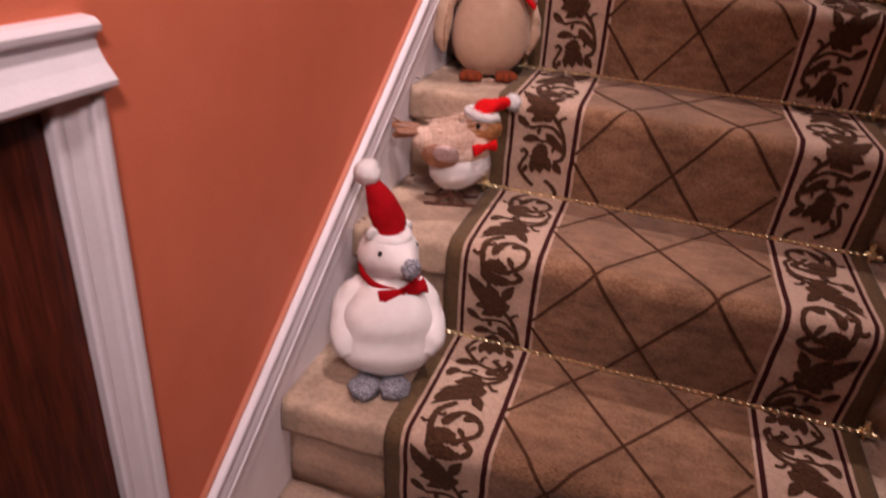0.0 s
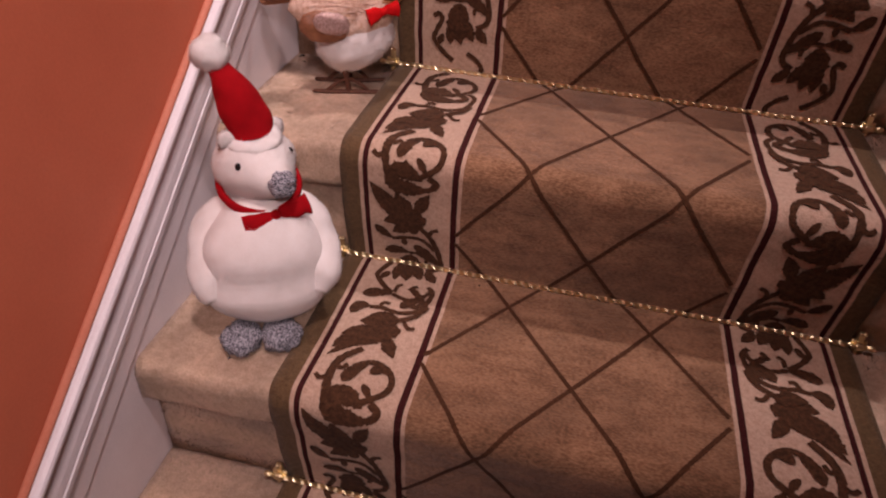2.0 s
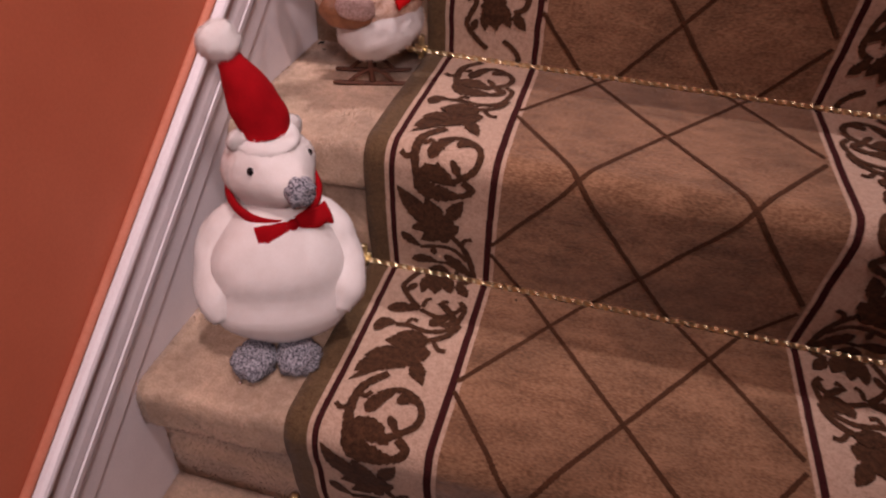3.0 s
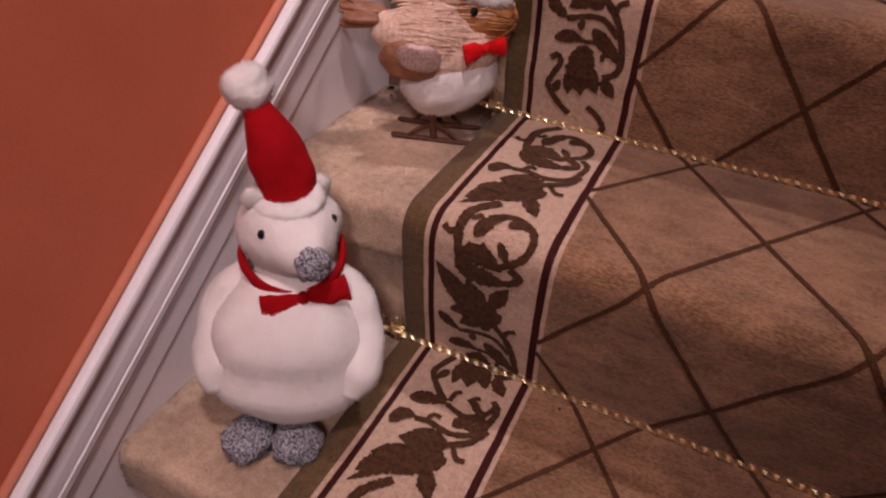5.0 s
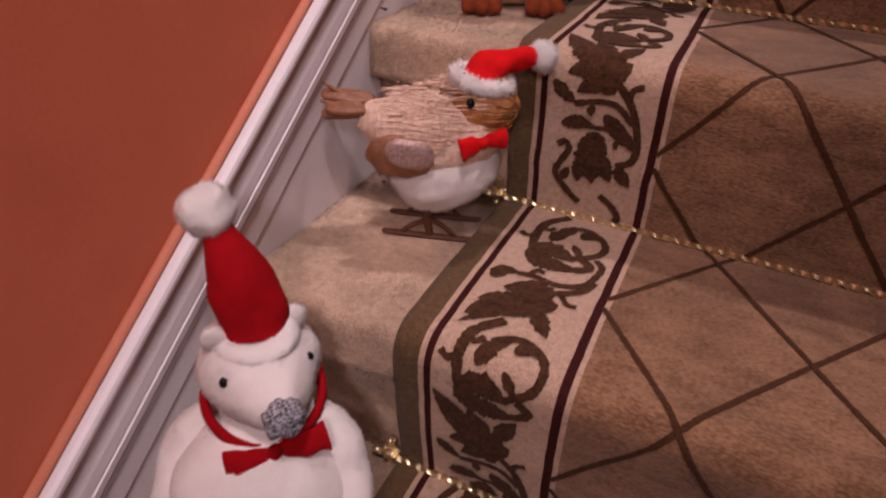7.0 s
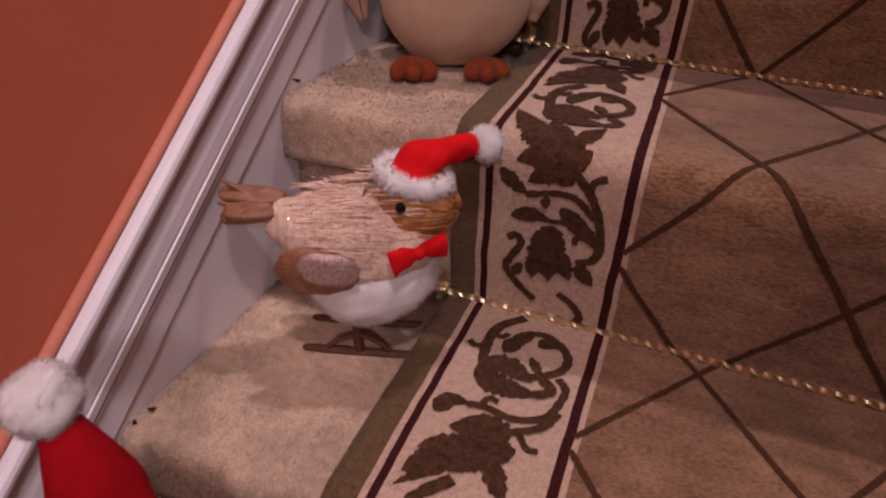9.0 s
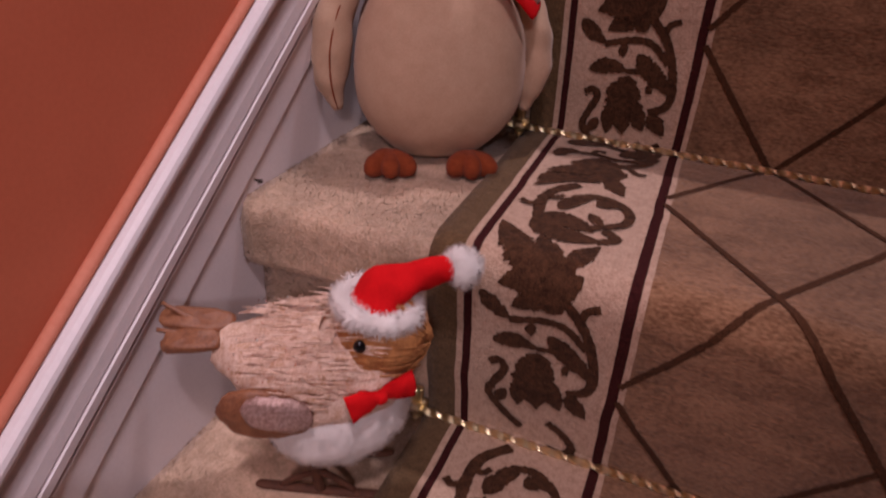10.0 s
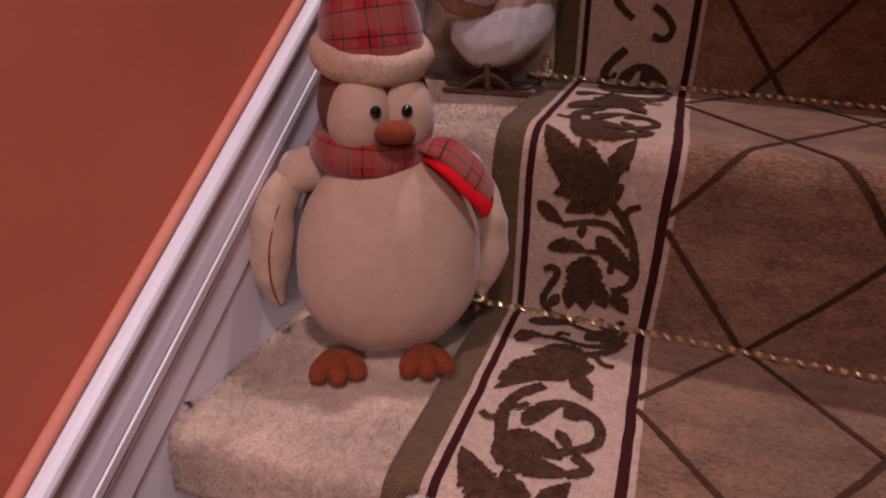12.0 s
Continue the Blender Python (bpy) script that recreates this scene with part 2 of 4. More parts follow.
def ring(bm, centre, radius, thick, turn=(0, 0, 0), squash=1.0, height=1.0, segs=48, sides=14, lump=0.0, uv=None):
    """A closed band round an axis: thick across, height times as tall."""
    rot = Euler([radians(a) for a in turn]).to_matrix()
    rows = []
    for i in range(segs):
        a = 2 * math.pi * i / segs
        row = []
        for j in range(sides):
            b = 2 * math.pi * j / sides
            r = radius + thick * math.cos(b)
            q = rot @ Vector((r * math.cos(a), r * math.sin(a) * squash, thick * height * math.sin(b))) + Vector(centre)
            if lump:
                q += Vector((math.cos(a), math.sin(a), 0.3)) * lump * noise.noise(q * 60)
            row.append(bm.verts.new(q))
        rows.append(row)
    grid_faces(bm, rows + [rows[0]], True)
    bmesh.ops.recalc_face_normals(bm, faces=bm.faces)
    if uv:
        layer = bm.loops.layers.uv.verify()
        place = {v: (i, j) for i, row in enumerate(rows) for j, v in enumerate(row)}
        for f in bm.faces:
            ii = [place[lp.vert][0] for lp in f.loops]
            jj = [place[lp.vert][1] for lp in f.loops]
            for lp in f.loops:
                i, j = place[lp.vert]
                i += segs if max(ii) - min(ii) > segs / 2 and i < segs / 2 else 0
                j += sides if max(jj) - min(jj) > sides / 2 and j < sides / 2 else 0
                lp[layer].uv = (i / segs * uv[0], j / sides * uv[1])


def coat(ob, count, length, width=0.0005, lean=0.6, keep=None, droop=0.3, seed=3):
    """Covers a mesh with short soft pile that takes its shading from the surface below."""
    me = ob.data
    me.calc_loop_triangles()
    verts = [v.co.copy() for v in me.vertices]
    normals = [v.normal.copy() for v in me.vertices]
    faces = [tuple(p.vertices) for p in me.polygons]
    flat = [not p.use_smooth for p in me.polygons]
    tris = [t for t in me.loop_triangles if keep is None or keep(t.center)]
    if not tris:
        return ob
    area = np.cumsum([t.area for t in tris])
    rng = np.random.default_rng(seed)
    picks = np.searchsorted(area, rng.random(count) * area[-1])
    rnd = rng.random((count, 8))
    for k, q in zip(picks, rnd):
        t = tris[min(int(k), len(tris) - 1)]
        a, b = (q[0], q[1]) if q[0] + q[1] < 1 else (1 - q[0], 1 - q[1])
        i0, i1, i2 = t.vertices
        p = verts[i0] * (1 - a - b) + verts[i1] * a + verts[i2] * b
        n = (normals[i0] * (1 - a - b) + normals[i1] * a + normals[i2] * b).normalized()
        w = Vector((q[2] - 0.5, q[3] - 0.5, q[4] - 0.5)) * 2 - Vector((0, 0, droop))
        w = (w - n * w.dot(n)).normalized()
        d = (n * (0.35 + 0.5 * q[5]) + w * lean).normalized()
        side = d.cross(n).normalized() * width
        if side.cross(d).dot(n) < 0:
            side = -side
        m = len(verts)
        verts += [p - n * 0.0004 - side, p - n * 0.0004 + side, p + d * length * (0.5 + 0.7 * q[7])]
        normals += [n, n, n]
        faces.append((m, m + 1, m + 2))
    made = bpy.data.meshes.new(me.name)
    made.from_pydata(verts, [], faces)
    made.polygons.foreach_set("use_smooth", [True] * len(faces))
    made.materials.append(me.materials[0])
    made.normals_split_custom_set_from_vertices([tuple(n) for n in normals])
    ob.data = made
    return ob


# ---------------------------------------------------------------- the hall and stairwell
LEFT, RIGHT, LOW, HIGH = -0.015, 2.6, -1, 9
FLOOR = -2 * RISE


def slab(name, lo, hi, mat, label, category):
    bm = bmesh.new()
    box(bm, lo, hi)
    return tagged(part(name, bm, mat, smooth=False), label, category, kind="structure")


TOPY, TOPZ = HIGH * GOING, HIGH * RISE
slab("floor", (-0.2, -2.7, FLOOR - 0.1), (RIGHT, 3.9, FLOOR), CARPET, "beige carpeted hall floor below the stairs", "floor")
slab("floor_landing", (LEFT, TOPY - 0.005, TOPZ - 0.1), (1.06, 3.9, TOPZ), CARPET, "beige carpeted landing at the top of the stairs", "floor")
# unseen right wall, placed far away so less light bounces onto the stairs
slab("wall_right", (RIGHT, -2.7, -0.9), (RIGHT + 0.12, 3.9, 4.2), WALL, "unseen salmon orange wall set far off to weaken bounce light", "wall")
slab("wall_back", (-0.2, -2.82, -0.9), (RIGHT + 0.12, -2.7, 2.1), WALL, "salmon orange painted hall end wall", "wall")
slab("wall_end", (-0.2, 3.9, -0.9), (RIGHT + 0.12, 4.02, 4.2), WALL, "salmon orange painted landing end wall", "wall")
slab("wall_bulkhead", (LEFT, 0.55, 2.2), (RIGHT, 0.65, 4.1), WALL, "salmon orange painted bulkhead over the stairs", "wall")
slab("ceiling", (-0.2, -2.82, 2.1), (RIGHT + 0.12, 0.65, 2.2), CEIL, "off-white painted hall ceiling", "ceiling")
slab("ceiling_stairwell", (-0.2, 0.5, 4.1), (RIGHT + 0.12, 4.02, 4.2), CEIL, "off-white painted ceiling above the stairs", "ceiling")

# the wall beside the stairs, with the doorway of a low cupboard in it
DOOR_A, DOOR_B, DOOR_TOP = -1.23, -0.600, 0.547
bm = bmesh.new()
box(bm, (LEFT - 0.12, DOOR_B, -0.9), (LEFT, 3.9, 4.1))
box(bm, (LEFT - 0.12, DOOR_A, DOOR_TOP), (LEFT, DOOR_B, 4.1))
box(bm, (LEFT - 0.12, -2.7, -0.9), (LEFT, DOOR_A, 4.1))
tagged(part("wall_left", bm, WALL, smooth=False), "salmon orange painted wall beside the stairs", "wall", kind="structure")

door = tagged(thing("door_1"), "dark mahogany door in a moulded white casing", "door", kind="structure")
bm = bmesh.new()
box(bm, (LEFT - 0.045, DOOR_A + 0.001, FLOOR + 0.01), (LEFT - 0.002, DOOR_B - 0.0005, DOOR_TOP - 0.001))
part("door_leaf", bm, MAHOGANY, door, "dark mahogany leaf", False)


def casing_outline(width, depth):
    """Section of the moulded casing, across (from the opening outwards) and proud of the wall."""
    return [(0, 0), (0, 0.5), (0.06, 0.62), (0.16, 0.62), (0.22, 0.5), (0.5, 0.62), (0.62, 0.74), (0.74, 0.74), (0.78, 0.9), (0.9, 1.0), (1.0, 0.92), (1.0, 0)], width, depth


def upright(y, side, top):
    pts, w, d = casing_outline(0.052, 0.018)
    bm = bmesh.new()
    extrude_profile(bm, [(LEFT + b * d, y + side * a * w, 0) for a, b in pts], (0, 0, FLOOR), (0, 0, top))
    return part("jamb_casing", bm, WHITE, door, smooth=False)


upright(DOOR_B - 0.004, 1, DOOR_TOP + 0.004)
upright(DOOR_A + 0.004, -1, DOOR_TOP + 0.004)
bm = bmesh.new()
head = [(0, 0), (0.018, 0), (0.018, 0.004), (0.027, 0.006), (0.028, 0.011), (0.024, 0.016), (0.018, 0.024), (0.013, 0.034), (0.011, 0.042), (0.013, 0.047), (0.018, 0.050), (0.019, 0.055), (0.014, 0.060), (0, 0.061)]
extrude_profile(bm, [(LEFT + a, 0, DOOR_TOP + 0.001 + b) for a, b in head], (0, DOOR_A - 0.085, 0), (0, DOOR_B + 0.054, 0))
part("head_casing", bm, WHITE, door, "white cornice moulding over the door", False)

# ---------------------------------------------------------------- the skirting that climbs with the stairs
SLOPE = RISE / GOING


def skirting(name, x, sign, start, label):
    root = tagged(thing(name), label, "skirting", kind="structure")
    cos = 1 / math.hypot(1, SLOPE)
    bm = bmesh.new()
    end = TOPY + 0.1
    out = [(start, SLOPE * start + 0.235), (end, SLOPE * end + 0.235), (end, SLOPE * end - 0.35), (start, SLOPE * start - 0.35)]
    extrude_profile(bm, [(x, y, z) for y, z in out], (sign * -0.0045, 0, 0), (0, 0, 0))
    part("board", bm, WHITE, root, smooth=False)
    # section of the capping: height above the stair line, and how far it stands proud of the board
    sec = [(0.2100, 0), (0.2120, 0.0030), (0.2480, 0.0030), (0.2500, 0.0058), (0.2530, 0.0058), (0.2545, 0.0025), (0.2580, 0.0035), (0.2590, 0.0080), (0.2685, 0.0085), (0.2700, 0.0060), (0.2720, 0.0075), (0.2850, 0.0068), (0.2960, 0.0048), (0.3040, 0.0030), (0.3090, 0.0034), (0.3130, 0.0060), (0.3160, 0.0098), (0.3195, 0.0120), (0.3235, 0.0122), (0.3270, 0.0105), (0.3295, 0.0070), (0.3307, 0.0030), (0.3307, -0.0045), (0.2100, -0.0045)]
    bm = bmesh.new()
    extrude_profile(bm, [(x + sign * d, start, SLOPE * start + h) for h, d in sec], (0, 0, 0), (0, end - start, SLOPE * (end - start)))
    part("capping", bm, WHITE, root, "moulded white capping", False)
    # section of the thin bead above the capping, paler than the wall
    bead = [(0.3309, -0.0045), (0.3309, 0.0014), (0.3330, 0.0026), (0.3355, 0.0024), (0.3380, 0.0008), (0.3398, -0.0022), (0.3405, -0.0045)]
    bm = bmesh.new()
    extrude_profile(bm, [(x + sign * d, start, SLOPE * start + h) for h, d in bead], (0, 0, 0), (0, end - start, SLOPE * (end - start)))
    part("salmon_rim", bm, PALE_SALMON, root, "pale salmon bead along the top of the capping")
    return root


skirting("baseboard", -0.010, 1, DOOR_B + 0.0495, "white painted moulded skirting climbing beside the stairs")
bm = bmesh.new()
extrude_profile(bm, [(0, -2 * GOING, FLOOR), (0, -2 * GOING, FLOOR + 0.16), (0, TOPY - GOING, TOPZ - RISE + 0.16), (0, TOPY - GOING, FLOOR)], (1.040, 0, 0), (1.064, 0, 0))
tagged(part("trim_string", bm, WHITE, smooth=False), "white painted board closing the open side of the stairs", "trim", kind="structure")

# ---------------------------------------------------------------- carpeted steps
stairs = tagged(thing("staircase"), "straight staircase with beige fitted carpet", "staircase", kind="structure")


def step_outline():
    pts = [(0.0, 0.0), (0.0, 0.060), (0.0005, 0.126), (-0.008, 0.127), (-0.015, 0.130), (-0.0175, 0.138)]
    for i in range(8):
        a = math.pi - math.pi / 2 * i / 7
        pts.append((-0.003 + 0.015 * math.cos(a), 0.168 + 0.0225 * math.sin(a)))
    pts += [(0.03, 0.1905), (0.09, 0.19), (0.17, 0.19), (GOING, 0.19), (GOING, 0.02), (0.2, 0.0)]
    return pts


def carpet_step():
    bm = bmesh.new()
    rows = []
    n = 90
    for i in range(n + 1):
        x = -0.0085 + 1.045 * i / n
        row = []
        for j, (y, z) in enumerate(step_outline()):
            w = noise.noise(Vector((x * 22, y * 30, z * 30))) * (0.0022 if 3 <= j <= 16 else 0.0)
            swell = 0.007 * max(0.0, 1 - max(0.0, min(x - 0.12, 0.93 - x)) / 0.05) if 3 <= j <= 13 else 0.0
            row.append(bm.verts.new((x, y + w - swell, z + w * 0.7)))
        rows.append(row)
    grid_faces(bm, rows, True)
    bm.faces.new(rows[0])
    bm.faces.new(rows[-1][::-1])
    bmesh.ops.recalc_face_normals(bm, faces=bm.faces)
    return bm


first = coat(part("step", carpet_step(), CARPET, stairs), 70000, 0.0040, 0.0006, 0.8, lambda c: (c.x < 0.19 or c.x > 0.86) and c.y < 0.262 and c.z > 0.01, 0.1)
first.location = (0, LOW * GOING - GOING, LOW * RISE - RISE)
for k in range(LOW, HIGH):
    ob = new("step", first.data)
    ob.parent = stairs
    ob.location = (0, k * GOING, k * RISE)

# ---------------------------------------------------------------- the runner
MID, HALF = 0.516, 0.348
runner = tagged(thing("stair_runner"), "brown and beige patterned stair runner with lattice and scrolling leaf borders", "runner")


def runner_side():
    """The way of the runner's top in (y, z), from the foot to the landing, in fine steps."""
    pts = []
    for k in range(-2, HIGH):
        y0, z0 = k * GOING, k * RISE
        loc = [(-0.006, 0.008), (-0.010, 0.035), (-0.018, 0.08), (-0.022, 0.125), (-0.0265, 0.150)]
        for i in range(1, 11):
            a = math.pi - math.pi / 2 * i / 10
            loc.append((-0.002 + 0.027 * math.cos(a), 0.170 + 0.0305 * math.sin(a)))
        loc += [(0.03, 0.2005), (0.08, 0.200), (0.14, 0.200), (0.2, 0.200), (0.235, 0.2), (0.25, 0.199)]
        pts += [Vector((0, y0 + y, z0 + z)) for y, z in loc]
    fine = [pts[0]]
    for a, b in zip(pts, pts[1:]):
        m = max(1, int((b - a).length / 0.006))
        fine += [a.lerp(b, i / m) for i in range(1, m + 1)]
    return fine


SIDE = runner_side()
DIST = [0.0]
for a, b in zip(SIDE, SIDE[1:]):
    DIST.append(DIST[-1] + (b - a).length)


def crease(k):
    """How far along the runner its fold at the back of tread k lies."""
    best = min(range(len(SIDE)), key=lambda i: (SIDE[i] - Vector((0, k * GOING - 0.006, k * RISE + 0.008))).length)
    return DIST[best]


LENGTH = crease(1) - crease(0)
NORMAL = []
for i in range(len(SIDE)):
    d = (SIDE[min(i + 1, len(SIDE) - 1)] - SIDE[max(i - 1, 0)]).normalized()
    NORMAL.append(Vector((0, -d.z, d.y)))


def on_runner(x, s, up=0.0):
    """The place on the runner at x, s metres along it, lifted by up."""
    i = int(np.clip(np.searchsorted(DIST, s) - 1, 0, len(SIDE) - 2))
    f = min(max((s - DIST[i]) / (DIST[i + 1] - DIST[i]), 0), 1)
    wob = 0.0016 * noise.noise(Vector((0, s * 9, 0.5))) + 0.0008 * noise.noise(Vector((0, s * 40, 3)))
    return SIDE[i].lerp(SIDE[i + 1], f) + NORMAL[i].lerp(NORMAL[i + 1], f) * up + Vector((x + wob, 0, 0))


def strip(name, x0, x1, mat, label="", cols=2, edge=0):
    bm = bmesh.new()
    rows = []
    for s in DIST:
        row = [bm.verts.new(on_runner(x0 + (x1 - x0) * i / cols, s)) for i in range(cols + 1)]
        if edge < 0:
            row.insert(0, bm.verts.new(on_runner(x0 - 0.0015, s, -0.0068)))
        if edge > 0:
            row.append(bm.verts.new(on_runner(x1 + 0.0015, s, -0.0068)))
        rows.append(row)
    grid_faces(bm, rows)
    return part(name, bm, mat, runner, label)


EDGES = [(0.348, 0.322, "edging", OLIVE, "olive brown edging"), (0.322, 0.3165, "pale_stripe", BEIGE, ""), (0.3165, 0.3095, "dark_stripe", MAROON, "dark maroon stripe"), (0.3095, 0.1955, "leaf_border", BEIGE, "beige border"), (0.1955, 0.187, "dark_stripe", MAROON, "dark maroon stripe"), (0.187, 0.182, "pale_stripe", BEIGE, "")]
for a, b, name, mat, label in EDGES:
    strip(name, MID - a, MID - b, mat, label, 2, -1 if a == HALF else 0)
    strip(name, MID + b, MID + a, mat, label, 2, 1 if a == HALF else 0)
strip("field", MID - 0.182, MID + 0.182, FIELD, "mottled brown wool field", 16)


def ribbon(bm, points, width, n=None, across=3, up=0.0012):
    """A flat woven figure along a curve of (x, s) points; width(t) is its half-width."""
    size = sum((Vector(b).to_3d() - Vector(a).to_3d()).length for a, b in zip(points, points[1:]))
    n = n or max(8, int(size / 0.002))
    cs = spline([(p[0], p[1], 0) for p in points], n)
    rows = []
    for i, c in enumerate(cs):
        d = (cs[min(i + 1, n)] - cs[max(i - 1, 0)]).normalized()
        a = Vector((-d.y, d.x, 0))
        w = width(i / n) if callable(width) else width
        jag = 1 + 0.38 * noise.noise(Vector((c.x * 460, c.y * 460, 1)))
        rows.append([bm.verts.new(on_runner(*(c + a * w * jag * (2 * j / across - 1)).xy, up)) for j in range(across + 1)])
    grid_faces(bm, rows)


# the lattice of the field
PERIOD = 0.2487
S0 = crease(0) + 0.0637
bm = bmesh.new()
CELL, CENTRE = 0.0940, 0.511
for j in range(-4, 40):
    for sign in (1, -1):
        for c in range(4):
            par = (j * 2) + c
            s0 = S0 + (par - 2) * PERIOD / 2
            s1 = s0 + PERIOD / 2
            if s0 < 0.02 or s1 > DIST[-1] - 0.02:
                continue
            xa, xb = (CENTRE + (c - 2) * CELL, CENTRE + (c - 1) * CELL) if sign > 0 else (CENTRE - (c - 2) * CELL, CENTRE - (c - 1) * CELL)
            sa, sb = s0, s1
            if c == 0:
                xa, sa = xa + (xb - xa) * 0.06, sa + (sb - sa) * 0.06
            if c == 3:
                xb, sb = xa + (xb - xa) * 0.94, sa + (sb - sa) * 0.94
            w = 0.0028
            mid = ((xa + xb) / 2 + 0.002 * noise.noise(Vector((j, c, sign))), (sa + sb) / 2)
            ribbon(bm, [(xa, sa), mid, (xb, sb)], w, 70, 2, 0.0009 if sign > 0 else 0.0013)
part("lattice", bm, LATTICE, runner, "dark brown diamond lattice lines")

# the scrolling leaves of the borders, in units of the border's width
BAND = 0.120


def leaf_width(size, lobes=0, depth=0.35, fat=0.75):
    def w(t):
        base = size * math.sin(math.pi * min(max(t, 0.0), 1.0) ** fat) ** 0.8
        return max(base * (1 - (depth * abs(math.sin(math.pi * lobes * t)) if lobes else 0)), 0.0006)
    return w


def broad_leaf(put):
    """The broad lobed leaf with its stalk, side sprays and the bloom below it; its tip lies at 0."""
    put([(0.52, -0.52), (0.25, -0.29), (0.05, -0.02)], leaf_width(0.0150))
    put([(0.56, -0.49), (0.43, -0.28), (0.34, -0.12)], leaf_width(0.0110))
    put([(0.53, -0.54), (0.33, -0.52), (0.19, -0.57)], leaf_width(0.0105))
    put([(0.59, -0.53), (0.43, -0.62), (0.29, -0.72)], leaf_width(0.0110))
    put([(0.48, -0.48), (0.62, -0.48), (0.70, -0.42)], leaf_width(0.0105))
    put([(0.48, -0.50), (0.57, -0.39), (0.55, -0.32)], leaf_width(0.0100))
    put([(0.26, -0.42), (0.48, -0.50), (0.67, -0.56)], leaf_width(0.0170))
    put([(0.50, -0.52), (0.54, -0.64), (0.52, -0.70)], leaf_width(0.0095))
    put([(0.60, -0.37), (0.65, -0.23), (0.73, -0.08)], leaf_width(0.0095))
    put([(0.61, -0.57), (0.74, -0.72), (0.82, -0.90), (0.87, -1.15), (0.84, -1.29), (0.72, -1.36)], 0.0042)
    put([(0.73, -0.72), (0.76, -0.62), (0.84, -0.58)], 0.0032)
    put([(0.08, -0.65), (0.18, -0.75), (0.30, -0.83)], leaf_width(0.0075))
    put([(0.28, -0.83), (0.51, -0.77), (0.66, -0.79), (0.80, -0.93)], 0.0034)
    put([(0.45, -0.81), (0.43, -0.87), (0.44, -0.92)], leaf_width(0.0045))
    put([(0.18, -1.05), (0.34, -1.00), (0.50, -1.03)], leaf_width(0.0080))
    put([(0.48, -1.03), (0.59, -1.02), (0.72, -1.06)], 0.0028)
    put([(0.55, -0.88), (0.70, -1.03), (0.87, -1.16)], leaf_width(0.0095))
    put([(0.69, -1.19), (0.69, -1.13), (0.75, -1.11), (0.84, -1.16)], 0.0028)
    put([(0.51, -1.06), (0.49, -1.32), (0.54, -1.60)], leaf_width(0.0170))
    put([(0.49, -1.23), (0.41, -1.45), (0.40, -1.62)], leaf_width(0.0095))
    put([(0.55, -1.25), (0.64, -1.43), (0.70, -1.54)], leaf_width(0.0095))
    put([(0.31, -1.48), (0.27, -1.57), (0.24, -1.64)], leaf_width(0.0055))
    put([(0.73, -1.36), (0.81, -1.47), (0.88, -1.55)], leaf_width(0.0080))
    put([(0.17, -1.26), (0.24, -1.22), (0.28, -1.29), (0.22, -1.44), (0.19, -1.58), (0.32, -1.75), (0.44, -1.85)], 0.0038)
    put([(0.62, -1.72), (0.74, -1.80), (0.82, -1.92), (0.76, -2.02), (0.64, -2.00)], 0.0040)


def spiral(put):
    """A leaf curled into a ring, just above the tip of the broad leaf."""
    put([(0.07, 0.36), (0.14, 0.32), (0.23, 0.38)], 0.0034)
    put([(0.41, 0.81), (0.25, 0.62), (0.21, 0.41), (0.25, 0.18), (0.31, 0.06)], 0.0052)
    put([(0.24, 0.16), (0.36, -0.00), (0.55, -0.03), (0.73, -0.02)], leaf_width(0.0130))
    put([(0.26, 0.19), (0.46, 0.18), (0.65, 0.09)], leaf_width(0.0130))
    put([(0.61, 0.13), (0.73, 0.21), (0.82, 0.30), (0.84, 0.43), (0.78, 0.55), (0.65, 0.64), (0.52, 0.63), (0.40, 0.54)], 0.0042)
    put([(0.36, 0.33), (0.42, 0.49), (0.54, 0.60)], leaf_width(0.0085))
    put([(0.59, 0.50), (0.68, 0.58), (0.79, 0.53)], leaf_width(0.0085))
    put([(0.57, 0.35), (0.64, 0.26), (0.70, 0.17)], leaf_width(0.0050))
    put([(0.71, 0.15), (0.80, 0.08), (0.77, 0.02), (0.69, -0.03)], 0.0048)
    put([(0.23, 0.53), (0.29, 0.49), (0.34, 0.56)], 0.0030)


def plume(put):
    """The feathered leaf over the spiral, with its trailing stalk."""
    put([(0.67, 1.22), (0.48, 1.12), (0.32, 0.93), (0.08, 0.64)], leaf_width(0.0125))
    put([(0.61, 1.23), (0.39, 1.24), (0.24, 1.21)], leaf_width(0.0120))
    put([(0.49, 1.11), (0.28, 1.05), (0.11, 0.96)], leaf_width(0.0110))
    put([(0.34, 0.99), (0.19, 0.88), (0.09, 0.75)], leaf_width(0.0110))
    put([(0.65, 1.25), (0.49, 1.32), (0.32, 1.32)], leaf_width(0.0120))
    put([(0.71, 1.19), (0.53, 1.03), (0.36, 0.85)], leaf_width(0.0110))
    put([(0.61, 1.29), (0.81, 1.43), (0.90, 1.61)], 0.0038)
    put([(0.69, 1.34), (0.77, 1.23), (0.85, 1.23)], 0.0030)
    put([(0.60, 1.03), (0.66, 0.90), (0.75, 0.76)], leaf_width(0.0095))
    put([(0.10, 1.30), (0.16, 1.44), (0.30, 1.46)], leaf_width(0.0085))
    put([(0.28, 1.45), (0.41, 1.47), (0.62, 1.44), (0.82, 1.54), (0.89, 1.75), (0.89, 1.87), (0.82, 1.95)], 0.0036)
    put([(0.37, 1.47), (0.41, 1.56), (0.48, 1.55)], 0.0028)


